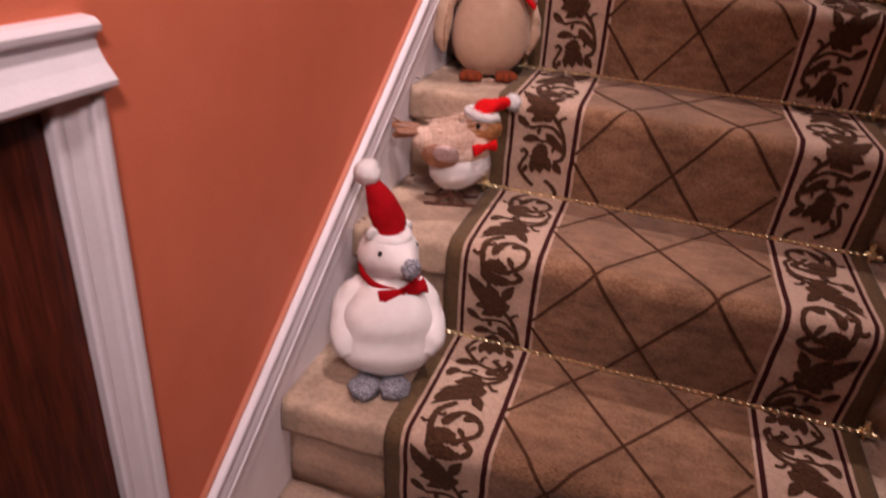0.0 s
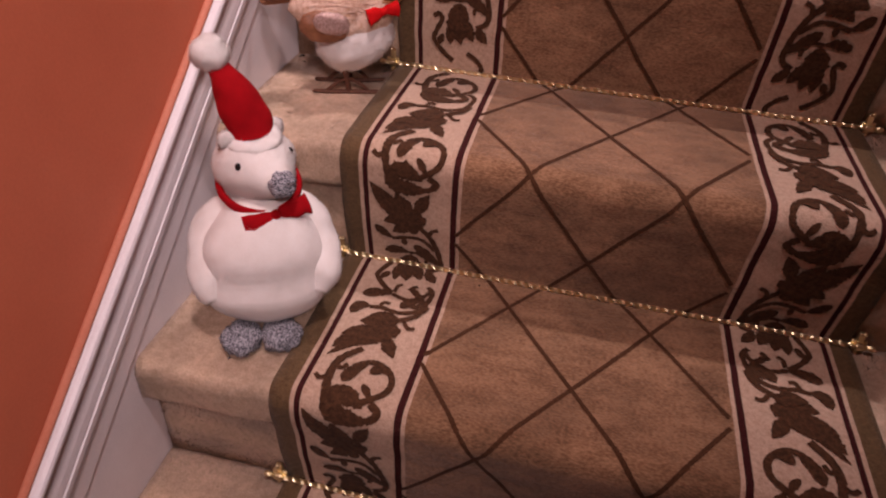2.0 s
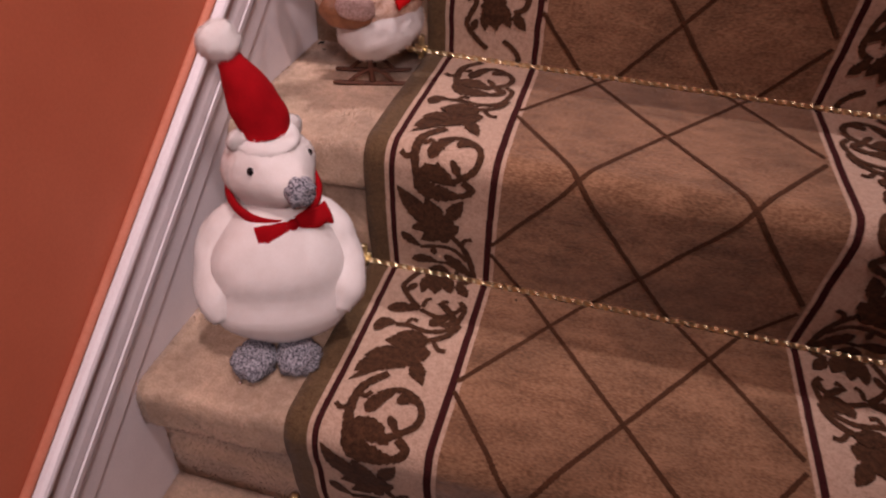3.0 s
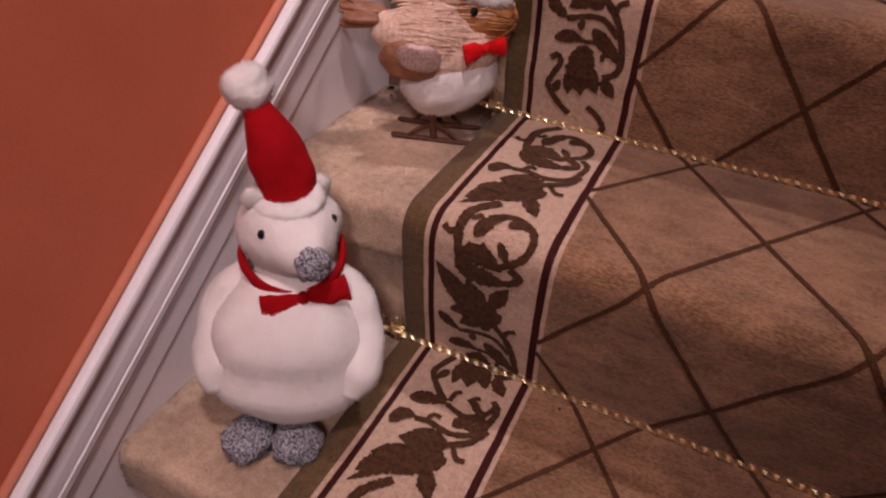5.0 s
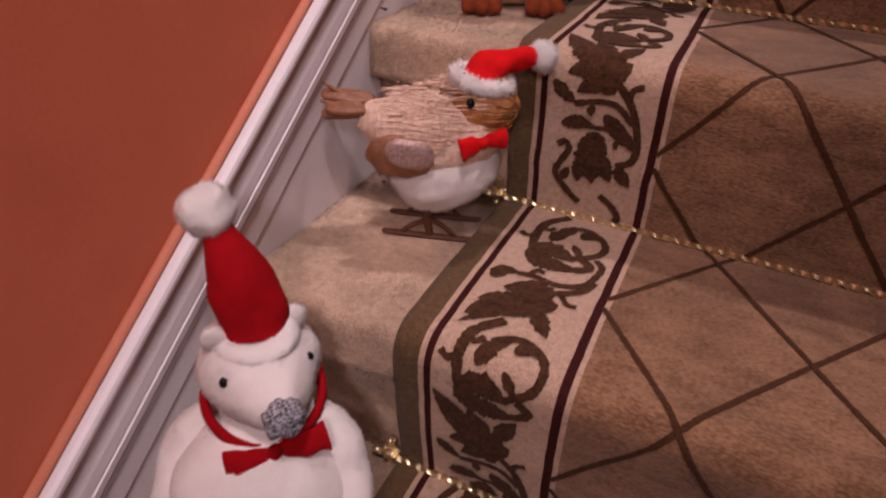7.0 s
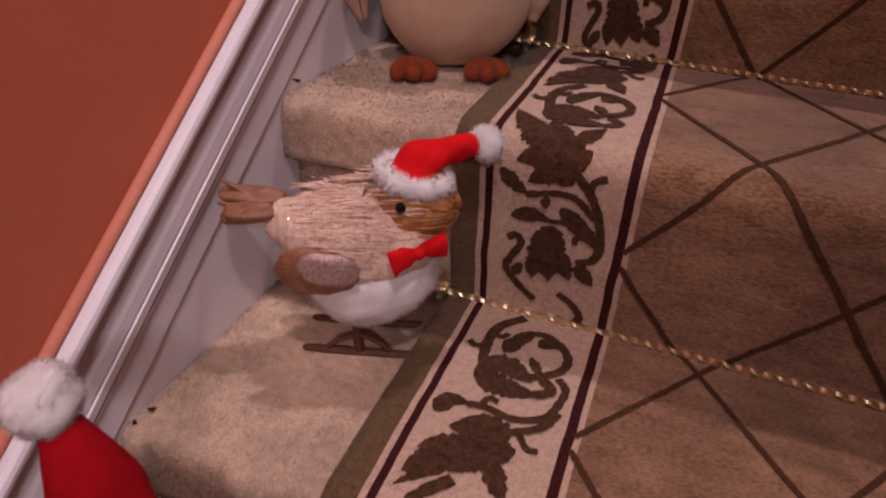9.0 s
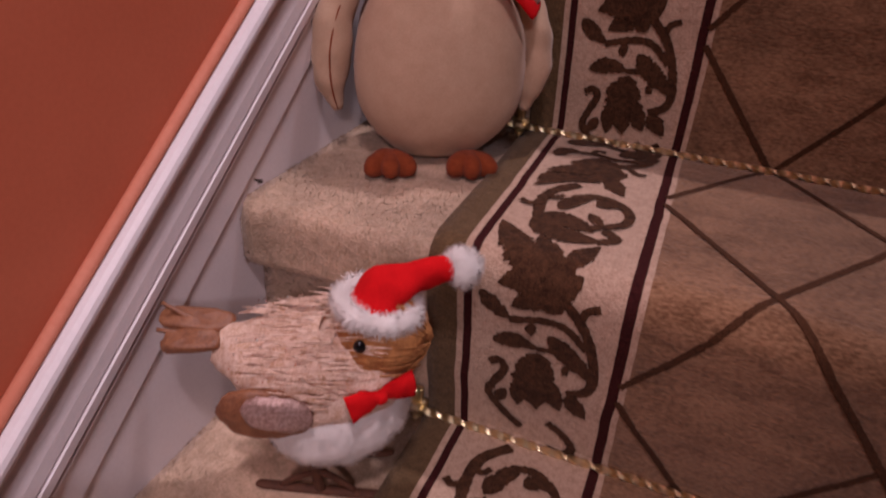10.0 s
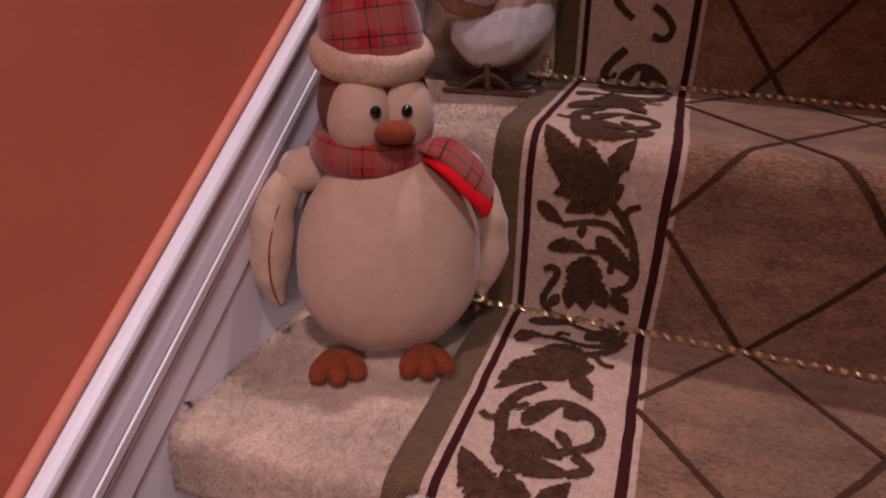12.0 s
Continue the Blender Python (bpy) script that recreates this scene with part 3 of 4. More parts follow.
def sprays(put):
    """Small leaves and curls that lead from the plume to the next bloom."""
    put([(0.12, 1.64), (0.28, 1.71), (0.47, 1.73)], leaf_width(0.0090))
    put([(0.46, 1.72), (0.62, 1.67), (0.81, 1.68)], 0.0032)
    put([(0.60, 1.52), (0.69, 1.64), (0.84, 1.77)], leaf_width(0.0080))
    put([(0.87, 1.90), (0.82, 1.78), (0.71, 1.79), (0.66, 1.88), (0.71, 1.92)], 0.0032)
    put([(0.47, 1.76), (0.48, 1.87), (0.53, 1.91)], 0.0028)


REPEAT = 4 * PERIOD
for side in (-1, 1):
    bm = bmesh.new()

    def draw(figure, start):
        def put(points, width):
            pts = [(MID + side * (0.3125 - u * BAND), start + v * BAND) for u, v in points]
            if all(0.02 < q[1] < DIST[-1] - 0.02 for q in pts):
                ribbon(bm, pts, width, up=0.0011 + 0.0011 * random.Random(len(bm.faces)).random())
        figure(put)

    for n in range(-1, 5):
        lower, upper = crease(0) - 0.286 + n * REPEAT, crease(0) + 0.145 + n * REPEAT
        for start in (lower, upper):
            for figure in (broad_leaf, spiral, plume):
                draw(figure, start)
        draw(sprays, lower)
        draw(spiral, upper + 0.209)
    part("leaf_scroll", bm, VINE, runner, "dark brown scrolling leaves and vines")

# ---------------------------------------------------------------- twisted brass stair rods
ROD_Y, ROD_Z = -0.014, 0.0125


def stair_rod():
    root = tagged(thing("stair_rod"), "thin twisted brass stair rod across the runner", "stair rod", "stair rods")
    bm = bmesh.new()
    n, sides, length = 560, 4, 2 * HALF + 0.05
    rows = []
    for i in range(n + 1):
        x = MID - length / 2 + length * i / n
        turn = 2 * math.pi * (x / 0.047)
        flat = [(0.0030, 0.0018), (-0.0030, 0.0018), (-0.0030, -0.0018), (0.0030, -0.0018)]
        rows.append([bm.verts.new((x, a * math.cos(turn) - b * math.sin(turn), a * math.sin(turn) + b * math.cos(turn))) for a, b in flat])
    grid_faces(bm, rows, True)
    bm.faces.new(rows[0][::-1])
    bm.faces.new(rows[-1])
    part("rod", bm, BRASS, root, smooth=False)
    for side in (-1, 1):
        x = MID + side * (HALF + 0.010)
        bm = bmesh.new()
        box(bm, (x - 0.0045, 0.0030, -0.018), (x + 0.0045, 0.0085, 0.020), 0.0015)
        box(bm, (x - 0.010, 0.0032, -0.005), (x + 0.010, 0.0082, 0.007), 0.0015)
        tube(bm, [(x - 0.005, 0, 0), (x + 0.005, 0, 0)], [0.0052, 0.0052], 4, 14)
        blob(bm, (x, 0.001, 0.021), (0.0035, 0.0035, 0.0035), segs=10, rings=8)
        blob(bm, (x, 0.001, -0.012), (0.003, 0.003, 0.003), segs=10, rings=8)
        end = x + side * 0.016
        blob(bm, (end, 0, 0), (0.0055, 0.0042, 0.0042), segs=12, rings=8)
        part("bracket", bm, BRASS, root, "brass bracket")
    return root


rod = stair_rod()
rod.matrix_basis = pose(0, -2 * GOING + ROD_Y, -2 * RISE + ROD_Z)
for k in range(LOW, HIGH):
    copy_thing(rod, pose(0, k * GOING + ROD_Y, k * RISE + ROD_Z))


# ---------------------------------------------------------------- the polar bear
def polar_bear():
    root = tagged(thing("polar_bear_ornament"), "white plush polar bear in tall red hat, standing on stair tread", "plush ornament")

    def add(name, bm, mat, label="", parent=root):
        return part(name, bm, mat, parent, label)

    def pear(u, p):
        fold = 0.07 * math.exp(-((u - 0.49) / 0.045) ** 2) * max(0.0, -p.y / 0.075)
        k = 1 - 0.60 * max(0, (u - 0.40) / 0.60) ** 1.25 - fold
        return Vector((p.x * k, p.y * k - 0.006 * max(0, 0.5 - u), p.z))

    c, s = math.cos(radians(25)), math.sin(radians(25))

    def at(x, y, z):
        return (0.110 + c * x - s * y, -0.146 + s * x + c * y, z)

    bm = bmesh.new()
    blob(bm, at(0, -0.002, 0.099), (0.085, 0.076, 0.087), (0, 0, 25), 0.82, 0.0024, 26, 48, 32, pear)
    body = coat(add("body", bm, PLUSH), 26000, 0.0022)
    for side in (-1, 1):
        bm = bmesh.new()
        tube(bm, [at(side * 0.026, 0.014, 0.160), at(side * 0.050, 0.012, 0.138), at(side * 0.064, -0.004, 0.112), at(side * 0.066, -0.034, 0.085), at(side * 0.061, -0.054, 0.067)], [0.020, 0.027, 0.0265, 0.0245, 0.012], 28, 22, lump=0.003, freq=40)
        coat(add("arm", bm, PLUSH), 8000, 0.0026)
    face = radians(53)
    f, l = Vector((math.sin(face), -math.cos(face), 0)), Vector((math.cos(face), math.sin(face), 0))
    h = Vector((0.100, -0.124, 0.209))

    def hd(a, b, z):
        return tuple(h + f * a + l * b + Vector((0, 0, z)))

    def snout(u, p):
        pull = max(0.0, -p.y / 0.046)
        return Vector((p.x * (1 - 0.30 * pull ** 2), p.y - 0.022 * pull ** 3, p.z * (1 - 0.26 * pull ** 2) + 0.003 * pull ** 2))

    bm = bmesh.new()
    blob(bm, tuple(h), (0.0475, 0.046, 0.045), (0, 0, 53), 0.95, 0.003, 40, 48, 32, snout)
    head = coat(add("head", bm, PLUSH), 14000, 0.0028)
    for side in (-1, 1):
        bm = bmesh.new()
        blob(bm, hd(0.000, side * 0.0305, 0.040), (0.0095, 0.007, 0.0100), (0, 0, 53), 1, 0.002, 80, 18, 12)
        coat(part("ear", bm, PLUSH, head), 1800, 0.0030)
        bm = bmesh.new()
        blob(bm, hd(0.0275, side * 0.0325, 0.019), (0.0038, 0.0042, 0.0046), segs=14, rings=10)
        part("eye", bm, BEAD, head, "black bead eye")
    bm = bmesh.new()
    blob(bm, hd(0.066, 0, 0.004), (0.0155, 0.0115, 0.0150), (0, 0, 53), 0.85, 0.004, 160, 28, 18)
    part("nose", bm, WOOLGREY, head, "grey flecked woolly nose")
    bm = bmesh.new()
    ring(bm, hd(0.001, 0, 0.036), 0.0245, 0.0085, (4, -4, 53), 1.0, 0.9, lump=0.007)
    coat(add("hat_brim", bm, FLUFF, "white fleece hat brim"), 5000, 0.0040, lean=0.9)
    bm = bmesh.new()
    tube(bm, [hd(-0.001, 0, 0.036), (0.095, -0.120, 0.264), (0.083, -0.116, 0.288), (0.066, -0.110, 0.308), (0.058, -0.108, 0.319)], [0.0265, 0.0272, 0.0235, 0.0170, 0.0125], 30, 28, 0.92, lump=0.005, freq=38)
    add("hat", bm, FELTRED, "tall dark red felt hat")
    bm = bmesh.new()
    blob(bm, (0.053, -0.107, 0.331), (0.0205, 0.0205, 0.019), lump=0.003, freq=90)
    coat(add("pompom", bm, FLUFF, "fluffy white pompom"), 5000, 0.0050, 0.0003, 0.9, droop=0)
    bm = bmesh.new()
    ring(bm, (0.105, -0.129, 0.187), 0.0465, 0.0040, (15, 15, 0), 1.0, 1.6, 60, 12, 0.001)
    add("neck_ribbon", bm, FELTRED, "dark red felt neck ribbon")
    bm = bmesh.new()
    knot = Vector((0.141, -0.165, 0.171))
    for end in ((0.112, -0.189, 0.164), (0.168, -0.134, 0.172)):
        end = Vector(end)
        tube(bm, [knot, knot.lerp(end, 0.5) + Vector((0.002, -0.002, 0)), end], [0.0045, 0.0095, 0.0125], 14, 14, 0.30, up=(0.6, -0.6, 0.5), lump=0.003, freq=90)
    blob(bm, tuple(knot), (0.0065, 0.0065, 0.0060), lump=0.001, freq=90, segs=14, rings=10)
    add("bow", bm, FELTRED, "dark red felt bow")
    for side in (-1, 1):
        bm = bmesh.new()
        blob(bm, at(side * 0.0240 - 0.0125, -0.067, 0.0155), (0.0240, 0.0265, 0.0155), (0, 0, 25 + side * 14), 0.9, 0.005, 110, 32, 20)
        coat(add("foot", bm, WOOLGREY, "grey flecked woolly foot"), 3000, 0.0030, 0.0007, 1.0)
    return root


polar_bear()


# ---------------------------------------------------------------- the skating birds
def skating_bird():
    root = tagged(thing("bird_ornament"), "tan straw bird in red hat on wooden skates, on stair tread", "bird ornament", "bird ornaments")

    def add(name, bm, mat, label="", parent=root):
        return part(name, bm, mat, parent, label)

    bm = bmesh.new()
    tube(bm, [(-0.078, 0, 0.112), (-0.052, 0, 0.104), (-0.015, 0, 0.095), (0.022, 0, 0.102), (0.038, 0, 0.122), (0.042, 0, 0.140)], [0.013, 0.031, 0.046, 0.045, 0.036, 0.022], 44, 30, 1.0, (0, 1, 0), 0.004, 55)
    body = add("body", bm, FROST, "frosted tan straw body")
    rnd = random.Random(5)
    bm = bmesh.new()
    for i in range(170):
        t = rnd.uniform(0.16, 0.98)
        x = -0.07 + 0.13 * t
        zc, r = 0.110 - 0.014 * math.sin(math.pi * min(t * 1.5, 1)) + max(0, t - 0.6) * 0.09, 0.016 + 0.036 * math.sin(math.pi * min(max(t * 0.8 + 0.12, 0), 1))
        a = rnd.uniform(-0.6, math.pi + 0.6)
        p = Vector((x, -math.cos(a) * r, zc + math.sin(a) * r * 0.95))
        d = Vector((rnd.uniform(0.6, 1), rnd.uniform(-0.15, 0.15), rnd.uniform(-0.25, 0.25))).normalized() * rnd.uniform(0.006, 0.012)
        tube(bm, [p - d, p, p + d], [0.0003, 0.0007, 0.0003], 3, 4)
    for i in range(90):
        t = rnd.uniform(0.20, 0.80)
        x = -0.075 + 0.13 * t
        r = 0.014 + 0.037 * math.sin(math.pi * min(t * 0.8 + 0.12, 1))
        a = rnd.uniform(-0.3, math.pi * 0.75)
        p = Vector((x, -math.cos(a) * r, 0.108 - 0.013 * math.sin(math.pi * min(t * 1.5, 1)) + max(0, t - 0.6) * 0.09 + math.sin(a) * r * 0.96))
        d = Vector((1, rnd.uniform(-0.12, 0.12), rnd.uniform(-0.06, 0.22))).normalized() * rnd.uniform(0.010, 0.020)
        tube(bm, [p - d, p + Vector((0, -0.001, 0.001)), p + d], [0.0003, 0.0007, 0.0003], 4, 4)
    add("straw", bm, FROST, "loose tan straw strands")
    bm = bmesh.new()
    blob(bm, (0.047, 0, 0.134), (0.032, 0.034, 0.032), (0, 10, 0), 1, 0.004, 60, 30, 20)
    for i in range(120):
        a, b = rnd.uniform(0, 2 * math.pi), rnd.uniform(0.25, 1.4)
        n = Vector((math.cos(b), math.sin(b) * math.cos(a), math.sin(b) * math.sin(a)))
        p = Vector((0.047, 0, 0.134)) + Vector((n.x * 0.033, n.y * 0.035, n.z * 0.033))
        d = (Vector((1, 0, -0.1)) - n * n.x).normalized() * 0.010
        tube(bm, [p - d, p + n * 0.0006, p + d], [0.0004, 0.0010, 0.0004], 3, 4)
    head = add("head", bm, STRAW, "tan straw head")
    bm = bmesh.new()
    tube(bm, [(0.070, 0, 0.140), (0.077, 0, 0.137), (0.083, 0, 0.133)], [0.012, 0.008, 0.002], 8, 12)
    part("beak", bm, STRAW, head)
    for side in (-1, 1):
        bm = bmesh.new()
        blob(bm, (0.036, side * 0.035, 0.147), (0.0045, 0.0030, 0.0052), segs=14, rings=10)
        part("eye", bm, BEAD, head, "black bead eye")
        bm = bmesh.new()
        blob(bm, (-0.030, side * 0.0475, 0.090), (0.034, 0.008, 0.021), (0, 12, side * -8), 0.9, 0.003, 90, 26, 14)
        wing = add("wing", bm, LEAFBROWN, "brown dried-leaf wing with glitter")
        bm = bmesh.new()
        blob(bm, (-0.018, side * 0.0545, 0.097), (0.025, 0.0050, 0.0155), (0, 12, side * -8), 0.9, 0.003, 150, 22, 12)
        part("glitter_patch", bm, MICA, wing, "silver glitter patch")
    bm = bmesh.new()
    for z, tilt, y, size in ((0.126, 5, 0.006, 1.0), (0.114, -7, -0.004, 0.9), (0.120, 0, -0.010, 0.75)):
        blob(bm, (-0.094 + 0.006 * (1 - size), y, z), (0.028 * size, 0.0105, 0.0046), (14, tilt, 6), 0.62, 0.002, 120, 24, 14)
    for y, z, lean in ((0.004, 0.128, 0.012), (-0.006, 0.121, 0.004), (0.000, 0.114, -0.004)):
        tube(bm, [(-0.060, y, z - 0.006), (-0.095, y, z), (-0.119, y * 1.4, z + lean)], [0.0030, 0.0026, 0.0016], 10, 8, lump=0.001, freq=200)
    add("tail", bm, LEAFBROWN, "brown dried-leaf tail")
    bm = bmesh.new()
    blob(bm, (0.010, 0, 0.079), (0.058, 0.046, 0.044), (0, -22, 0), 0.95, 0.004, 70, 32, 20)
    coat(add("belly", bm, FLUFF, "fluffy white belly"), 12000, 0.0050, 0.0004, 0.8)
    bm = bmesh.new()
    for a, b in (((0.052, -0.043, 0.112), (0.031, -0.053, 0.106)), ((0.052, -0.043, 0.112), (0.072, -0.026, 0.112))):
        m = (Vector(a) + Vector(b)) / 2
        tube(bm, [a, m, b], [0.004, 0.0085, 0.0105], 12, 12, 0.4, (0.3, -1, 0.2), 0.003, 90)
    blob(bm, (0.052, -0.044, 0.112), (0.0055, 0.0055, 0.0055), segs=12, rings=8)
    add("bow", bm, SATINRED, "bright red felt bow")
    bm = bmesh.new()
    for i in range(150):
        t = rnd.uniform(0.05, 0.9)
        a = rnd.uniform(-0.2, math.pi + 0.2)
        rr = 0.014 + 0.040 * math.sin(math.pi * min(t * 0.8 + 0.12, 1))
        p = Vector((-0.07 + 0.12 * t, -math.cos(a) * rr, 0.112 - 0.012 * math.sin(math.pi * t) + math.sin(a) * rr * 0.9))
        u = Vector((rnd.uniform(-1, 1), rnd.uniform(-1, 1), rnd.uniform(-1, 1))).normalized()
        v = u.orthogonal().normalized()
        bm.faces.new([bm.verts.new(p + q * 0.0008) for q in (u, v, -u, -v)])
    add("glitter", bm, GLITTER, "silver glitter specks")
    bm = bmesh.new()
    ring(bm, (0.044, 0.000, 0.160), 0.0255, 0.0065, (0, 10, 0), 1.0, 0.9, lump=0.004)
    coat(add("hat_trim", bm, FLUFF, "shaggy white hat trim"), 5000, 0.0072, 0.0005, 0.9, droop=0.5)
    bm = bmesh.new()
    tube(bm, [(0.043, 0.0, 0.158), (0.048, 0.003, 0.167), (0.062, 0.011, 0.174), (0.080, 0.020, 0.177), (0.092, 0.025, 0.177)], [0.0240, 0.0190, 0.0140, 0.0110, 0.0090], 26, 24, 0.95, (0, 1, 0), 0.004, 60)
    add("hat", bm, SATINRED, "bright red felt hat")
    bm = bmesh.new()
    blob(bm, (0.101, 0.028, 0.178), (0.012, 0.012, 0.012), lump=0.003, freq=90, segs=18, rings=12)
    coat(add("pompom", bm, FLUFF, "white fur pompom"), 3500, 0.0080, 0.0004, 1.0, droop=0)
    for side in (-1, 1):
        y = side * 0.022
        bm = bmesh.new()
        tube(bm, [(-0.004, y * 0.8, 0.045), (-0.002, y, 0.022), (0.0, y, 0.006)], [0.005, 0.0042, 0.0045], 10, 10, lump=0.001, freq=200)
        tube(bm, [(0.002, y, 0.026), (-0.018, y, 0.016), (-0.032, y, 0.005)], [0.003, 0.0028, 0.0026], 8, 8)
        tube(bm, [(-0.002, y, 0.026), (0.014, y, 0.018), (0.028, y, 0.006)], [0.003, 0.0028, 0.0026], 8, 8)
        leg = add("leg", bm, TWIG, "brown twig leg")
        bm = bmesh.new()
        tube(bm, [(-0.052, y, 0.0055), (-0.046, y, 0.0038), (0.0, y, 0.0032), (0.044, y, 0.0036), (0.054, y, 0.006)], [0.002, 0.0042, 0.0045, 0.0042, 0.002], 20, 10, 0.7)
        part("skate", bm, TWIG, leg, "brown wooden skate runner")
    for ob in root.children:
        if ob.name.split(".")[0] not in ("leg", "belly"):
            ob.location = (0, 0, 0.018)
    return root


bird = skating_bird()
bird.matrix_basis = pose(0.116, 0.159, RISE, 0, 0, 18)
copy_thing(bird, pose(0.108, 0.690, 3 * RISE, 0, 0, 14))


# ---------------------------------------------------------------- the penguin
def penguin():
    root = tagged(thing("penguin_ornament"), "brown and cream plush penguin in red tartan hat and scarf", "plush ornament")

    def add(name, bm, mat, label="", parent=root):
        return part(name, bm, mat, parent, label)

    def egg(u, p):
        k = 1 - 0.30 * max(0, (u - 0.36) / 0.64) ** 1.3
        return Vector((p.x * k, p.y * k, p.z))

    bm = bmesh.new()
    blob(bm, (0, 0.000, 0.101), (0.084, 0.068, 0.099), (0, 0, 0), 0.92, 0.002, 30, 44, 30, egg)
    add("body", bm, BROWNF, "brown suede body")
    bm = bmesh.new()
    blob(bm, (0, -0.024, 0.100), (0.084, 0.062, 0.098), (0, 0, 0), 0.92, 0.002, 30, 44, 30, egg)
    add("belly", bm, BELLY, "cream fleece belly")
    for side in (-1, 1):
        bm = bmesh.new()
        tube(bm, [(side * 0.084, -0.006, 0.160), (side * 0.096, -0.012, 0.134), (side * 0.102, -0.018, 0.104), (side * 0.101, -0.022, 0.074), (side * 0.096, -0.026, 0.048)], [0.019, 0.0245, 0.0255, 0.0205, 0.005], 28, 20, 0.72, (1, 0, 0.2), 0.003, 50)
        wing = add("wing", bm, BELLY, "cream stitched wing")
        wing.location = (-0.010, 0.006, 0.0) if side > 0 else (0.0, 0.0, 0.0)
        bm = bmesh.new()
        blob(bm, (side * 0.075, -0.007, 0.165), (0.023, 0.019, 0.018), (0, side * 38, 0), 0.95, 0.004, 60, 24, 16)
        part("cuff", bm, BELLY, wing, "gathered cream shoulder of the wing")
        if side < 0:
            bm = bmesh.new()
            tube(bm, [(side * 0.089, -0.0285, 0.150), (side * 0.096, -0.0370, 0.134), (side * 0.102, -0.0438, 0.104), (side * 0.101, -0.0428, 0.074), (side * 0.0965, -0.0320, 0.050)], [0.0006, 0.0008, 0.0009, 0.0009, 0.0006], 20, 6)
            part("seam", bm, RUST, wing, "rust brown seam")
        bm = bmesh.new()
        for a in (-34, 0, 34):
            d = Vector((math.sin(radians(a)), -math.cos(radians(a)), 0))
            p = Vector((side * 0.038 - 0.010, -0.060, 0.0125)) + d * 0.016
            blob(bm, tuple(p), (0.0105, 0.022, 0.0115), (0, 0, a), 0.9, 0.001, 60, 18, 12)
        foot = add("foot", bm, RUST, "rust felt three-toed foot")
    bm = bmesh.new()
    blob(bm, (0, -0.004, 0.204), (0.047, 0.0415, 0.045), (0, 0, 0), 0.97, 0.002, 40, 36, 24)
    head = add("head", bm, BROWNF, "brown suede head")
    for side in (-1, 1):
        bm = bmesh.new()
        blob(bm, (side * 0.0165, -0.023, 0.1985), (0.0262, 0.0335, 0.0345), (0, side * -8, side * 8), 0.95, 0.001, 40, 30, 20)
        part("face_patch", bm, BELLY, head, "cream fleece face patch")
        bm = bmesh.new()
        blob(bm, (side * 0.0125 - 0.001, -0.0575, 0.208), (0.0046, 0.0036, 0.0048), segs=16, rings=10)
        part("eye", bm, BEAD, head, "black bead eye")
    bm = bmesh.new()
    blob(bm, (0, -0.063, 0.193), (0.016, 0.015, 0.0095), (-8, 0, 0), 0.95, 0.001, 60, 24, 16)
    part("beak", bm, RUST, head, "rust felt beak")
    bm = bmesh.new()
    ring(bm, (0, -0.010, 0.168), 0.043, 0.0095, (4, 0, 0), 0.97, 1.7, 60, 16, 0.002, (0.32, 0.09))
    scarf = add("scarf", bm, TARTAN, "red tartan scarf")
    bm = bmesh.new()
    tube(bm, [(0.036, -0.040, 0.178), (0.056, -0.050, 0.176), (0.078, -0.052, 0.158), (0.094, -0.050, 0.140)], [0.009, 0.016, 0.018, 0.016], 24, 20, 0.36, (0.4, -0.5, 0.8), 0.001, 50, (0.07, 0.08))
    part("scarf_end", bm, TARTAN, scarf)
    bm = bmesh.new()
    tube(bm, [(0.040, -0.046, 0.168), (0.056, -0.058, 0.166), (0.076, -0.060, 0.148), (0.092, -0.058, 0.131)], [0.005, 0.013, 0.015, 0.014], 24, 18, 0.36, (0.4, -0.5, 0.8))
    part("scarf_lining", bm, SATINRED, scarf, "bright red felt lining")
    bm = bmesh.new()
    ring(bm, (0, -0.004, 0.244), 0.0415, 0.0085, (12, 0, 0), 0.97, 1.5, 60, 16, 0.003)
    add("hat_brim", bm, SPARKLE, "glittery cream fleece hat brim")
    bm = bmesh.new()
    tube(bm, [(0, -0.005, 0.242), (-0.002, -0.003, 0.262), (-0.006, 0.002, 0.290), (-0.008, 0.008, 0.324), (-0.006, 0.012, 0.344)], [0.0435, 0.042, 0.034, 0.018, 0.006], 32, 32, 0.96, (0, 1, 0), 0.003, 40, (0.30, 0.13))
    add("hat", bm, TARTAN, "red tartan cone hat")
    for ob in root.children:
        if ob.name.split(".")[0] in ("head", "scarf", "hat_brim", "hat"):
            ob.location = (-0.014, 0.0, 0.020)
        if ob.name.split(".")[0] == "head":
            ob.rotation_euler = (0, 0, radians(12))
    return root


penguin().matrix_basis = pose(0.088, 0.436, 2 * RISE, 0, 0, 28)


# ---------------------------------------------------------------- a stray sequin
bm = bmesh.new()
blob(bm, (0, 0, 0), (0.0022, 0.0022, 0.0007), (14, -10, 0), segs=12, rings=6)
sequin = tagged(part("sequin", bm, GLITTER), "tiny silver sequin lying on the beige carpeted tread", "sequin")
sequin.location = (0.099, -0.2475, 0.0032)


# ---------------------------------------------------------------- lint on the carpet
LINT = material("dark_lint", (0.030, 0.020, 0.016), (0.012, 0.008, 0.006), 1.0, 300, 0.4, 900)


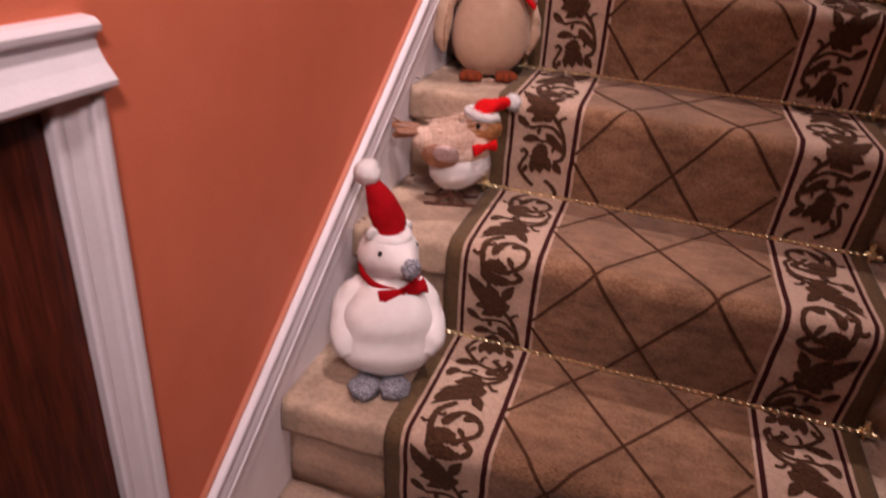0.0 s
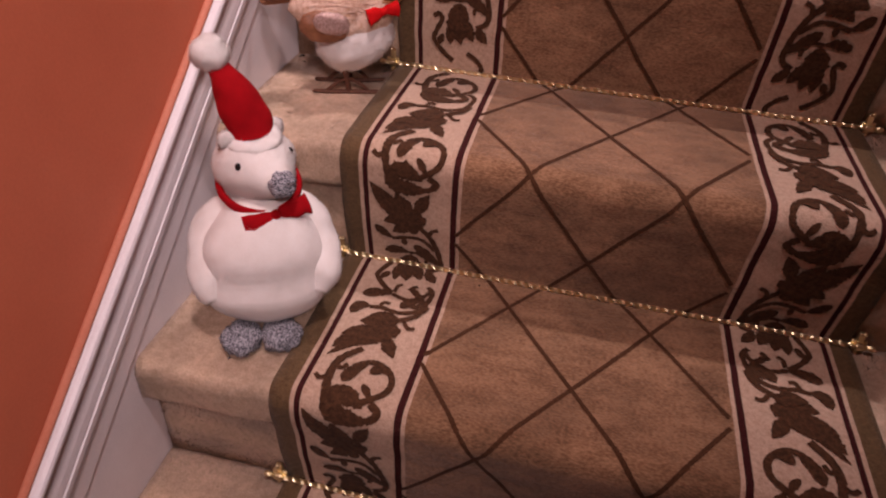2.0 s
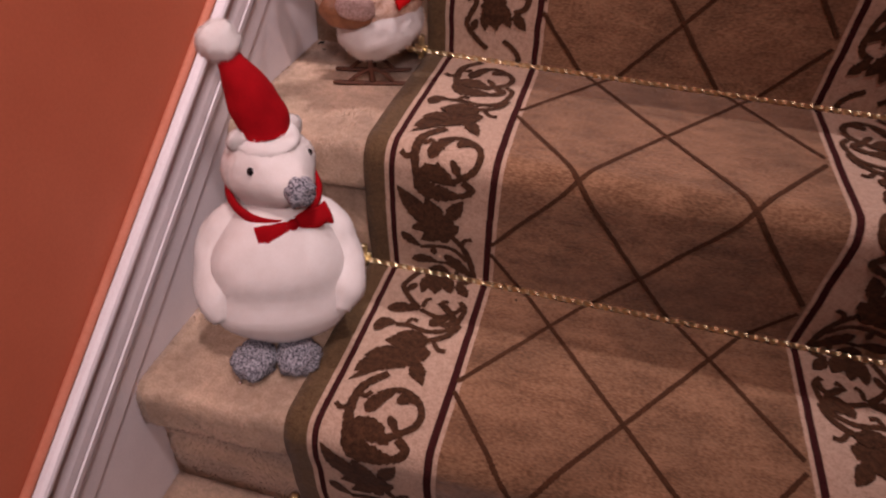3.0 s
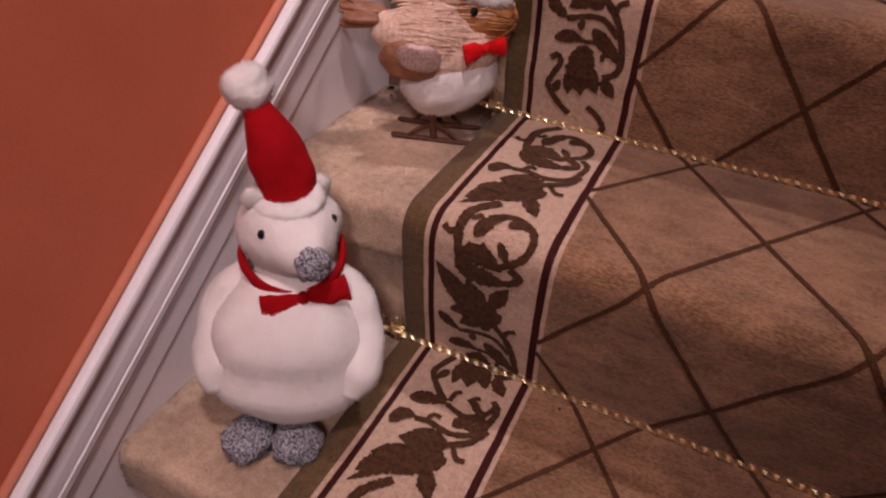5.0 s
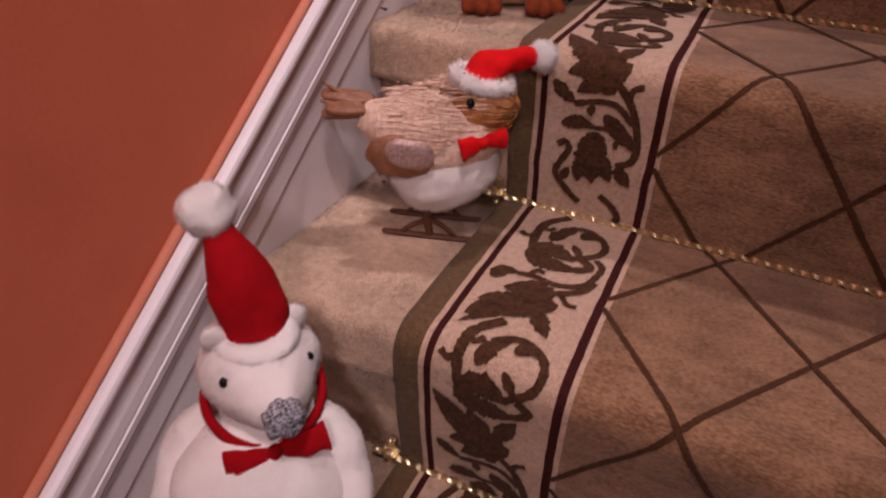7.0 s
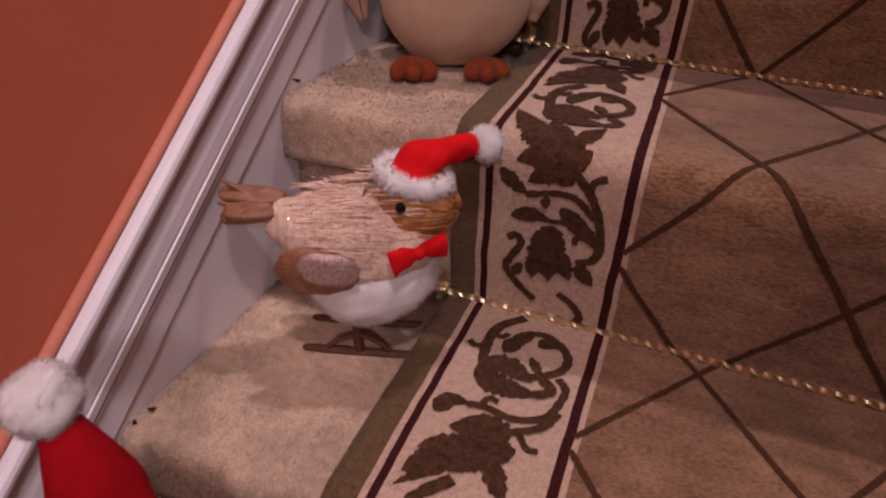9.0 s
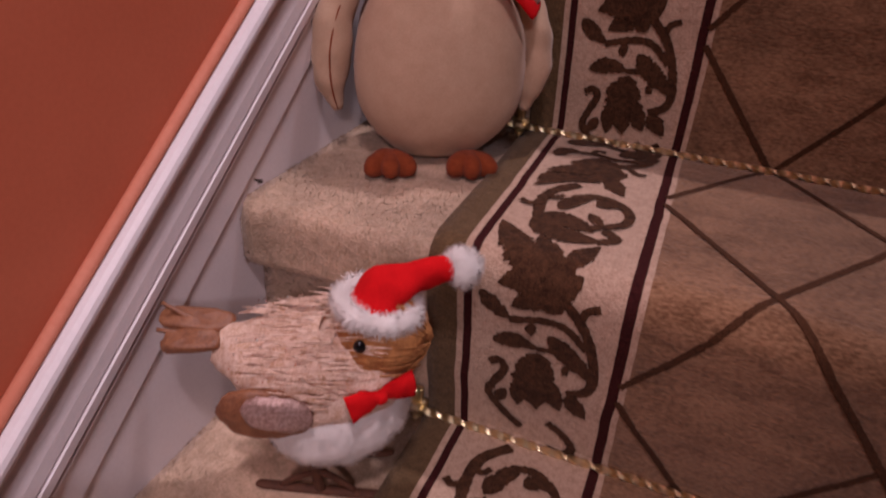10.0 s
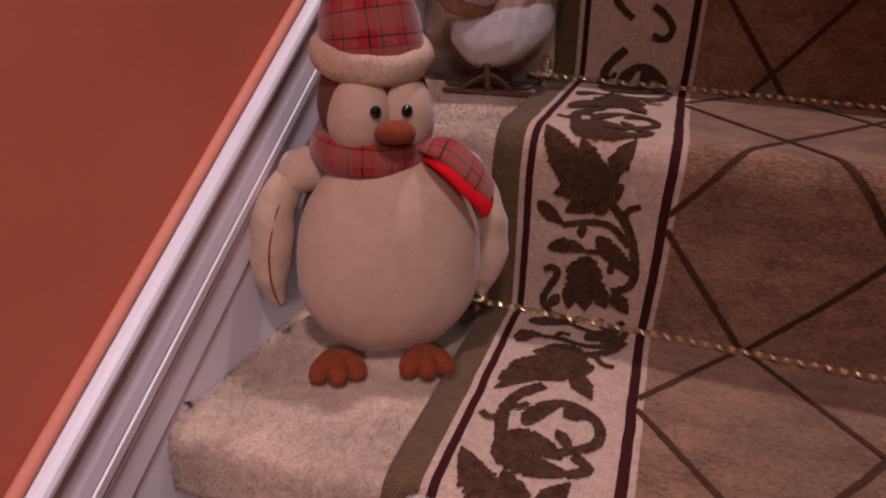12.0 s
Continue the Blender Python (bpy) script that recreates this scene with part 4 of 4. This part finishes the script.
def lint(place, size, seed):
    """A tangled pinch of dark fluff."""
    rnd = random.Random(seed)
    bm = bmesh.new()
    for _ in range(9):
        p = [Vector((rnd.gauss(0, 0.5), rnd.gauss(0, 0.5), abs(rnd.gauss(0, 0.25)))) * size for _ in range(3)]
        tube(bm, p, [size * 0.08, size * 0.14, size * 0.06], 6, 5)
    ob = tagged(part("lint", bm, LINT), "tiny dark pinch of lint on the beige carpet", "lint", "lint on the stairs")
    ob.location = place
    return ob


lint((0.000, 0.006, 0.1925), 0.0034, 1)
lint((-0.003, -0.010, 0.1915), 0.0024, 2)
lint((0.017, 0.224, 0.1925), 0.0024, 3)
lint((0.004, 0.244, 0.1930), 0.0055, 4)
lint((0.000, 0.256, 0.3930), 0.0036, 5)
lint((0.370, -0.032, 0.0095), 0.0022, 6)
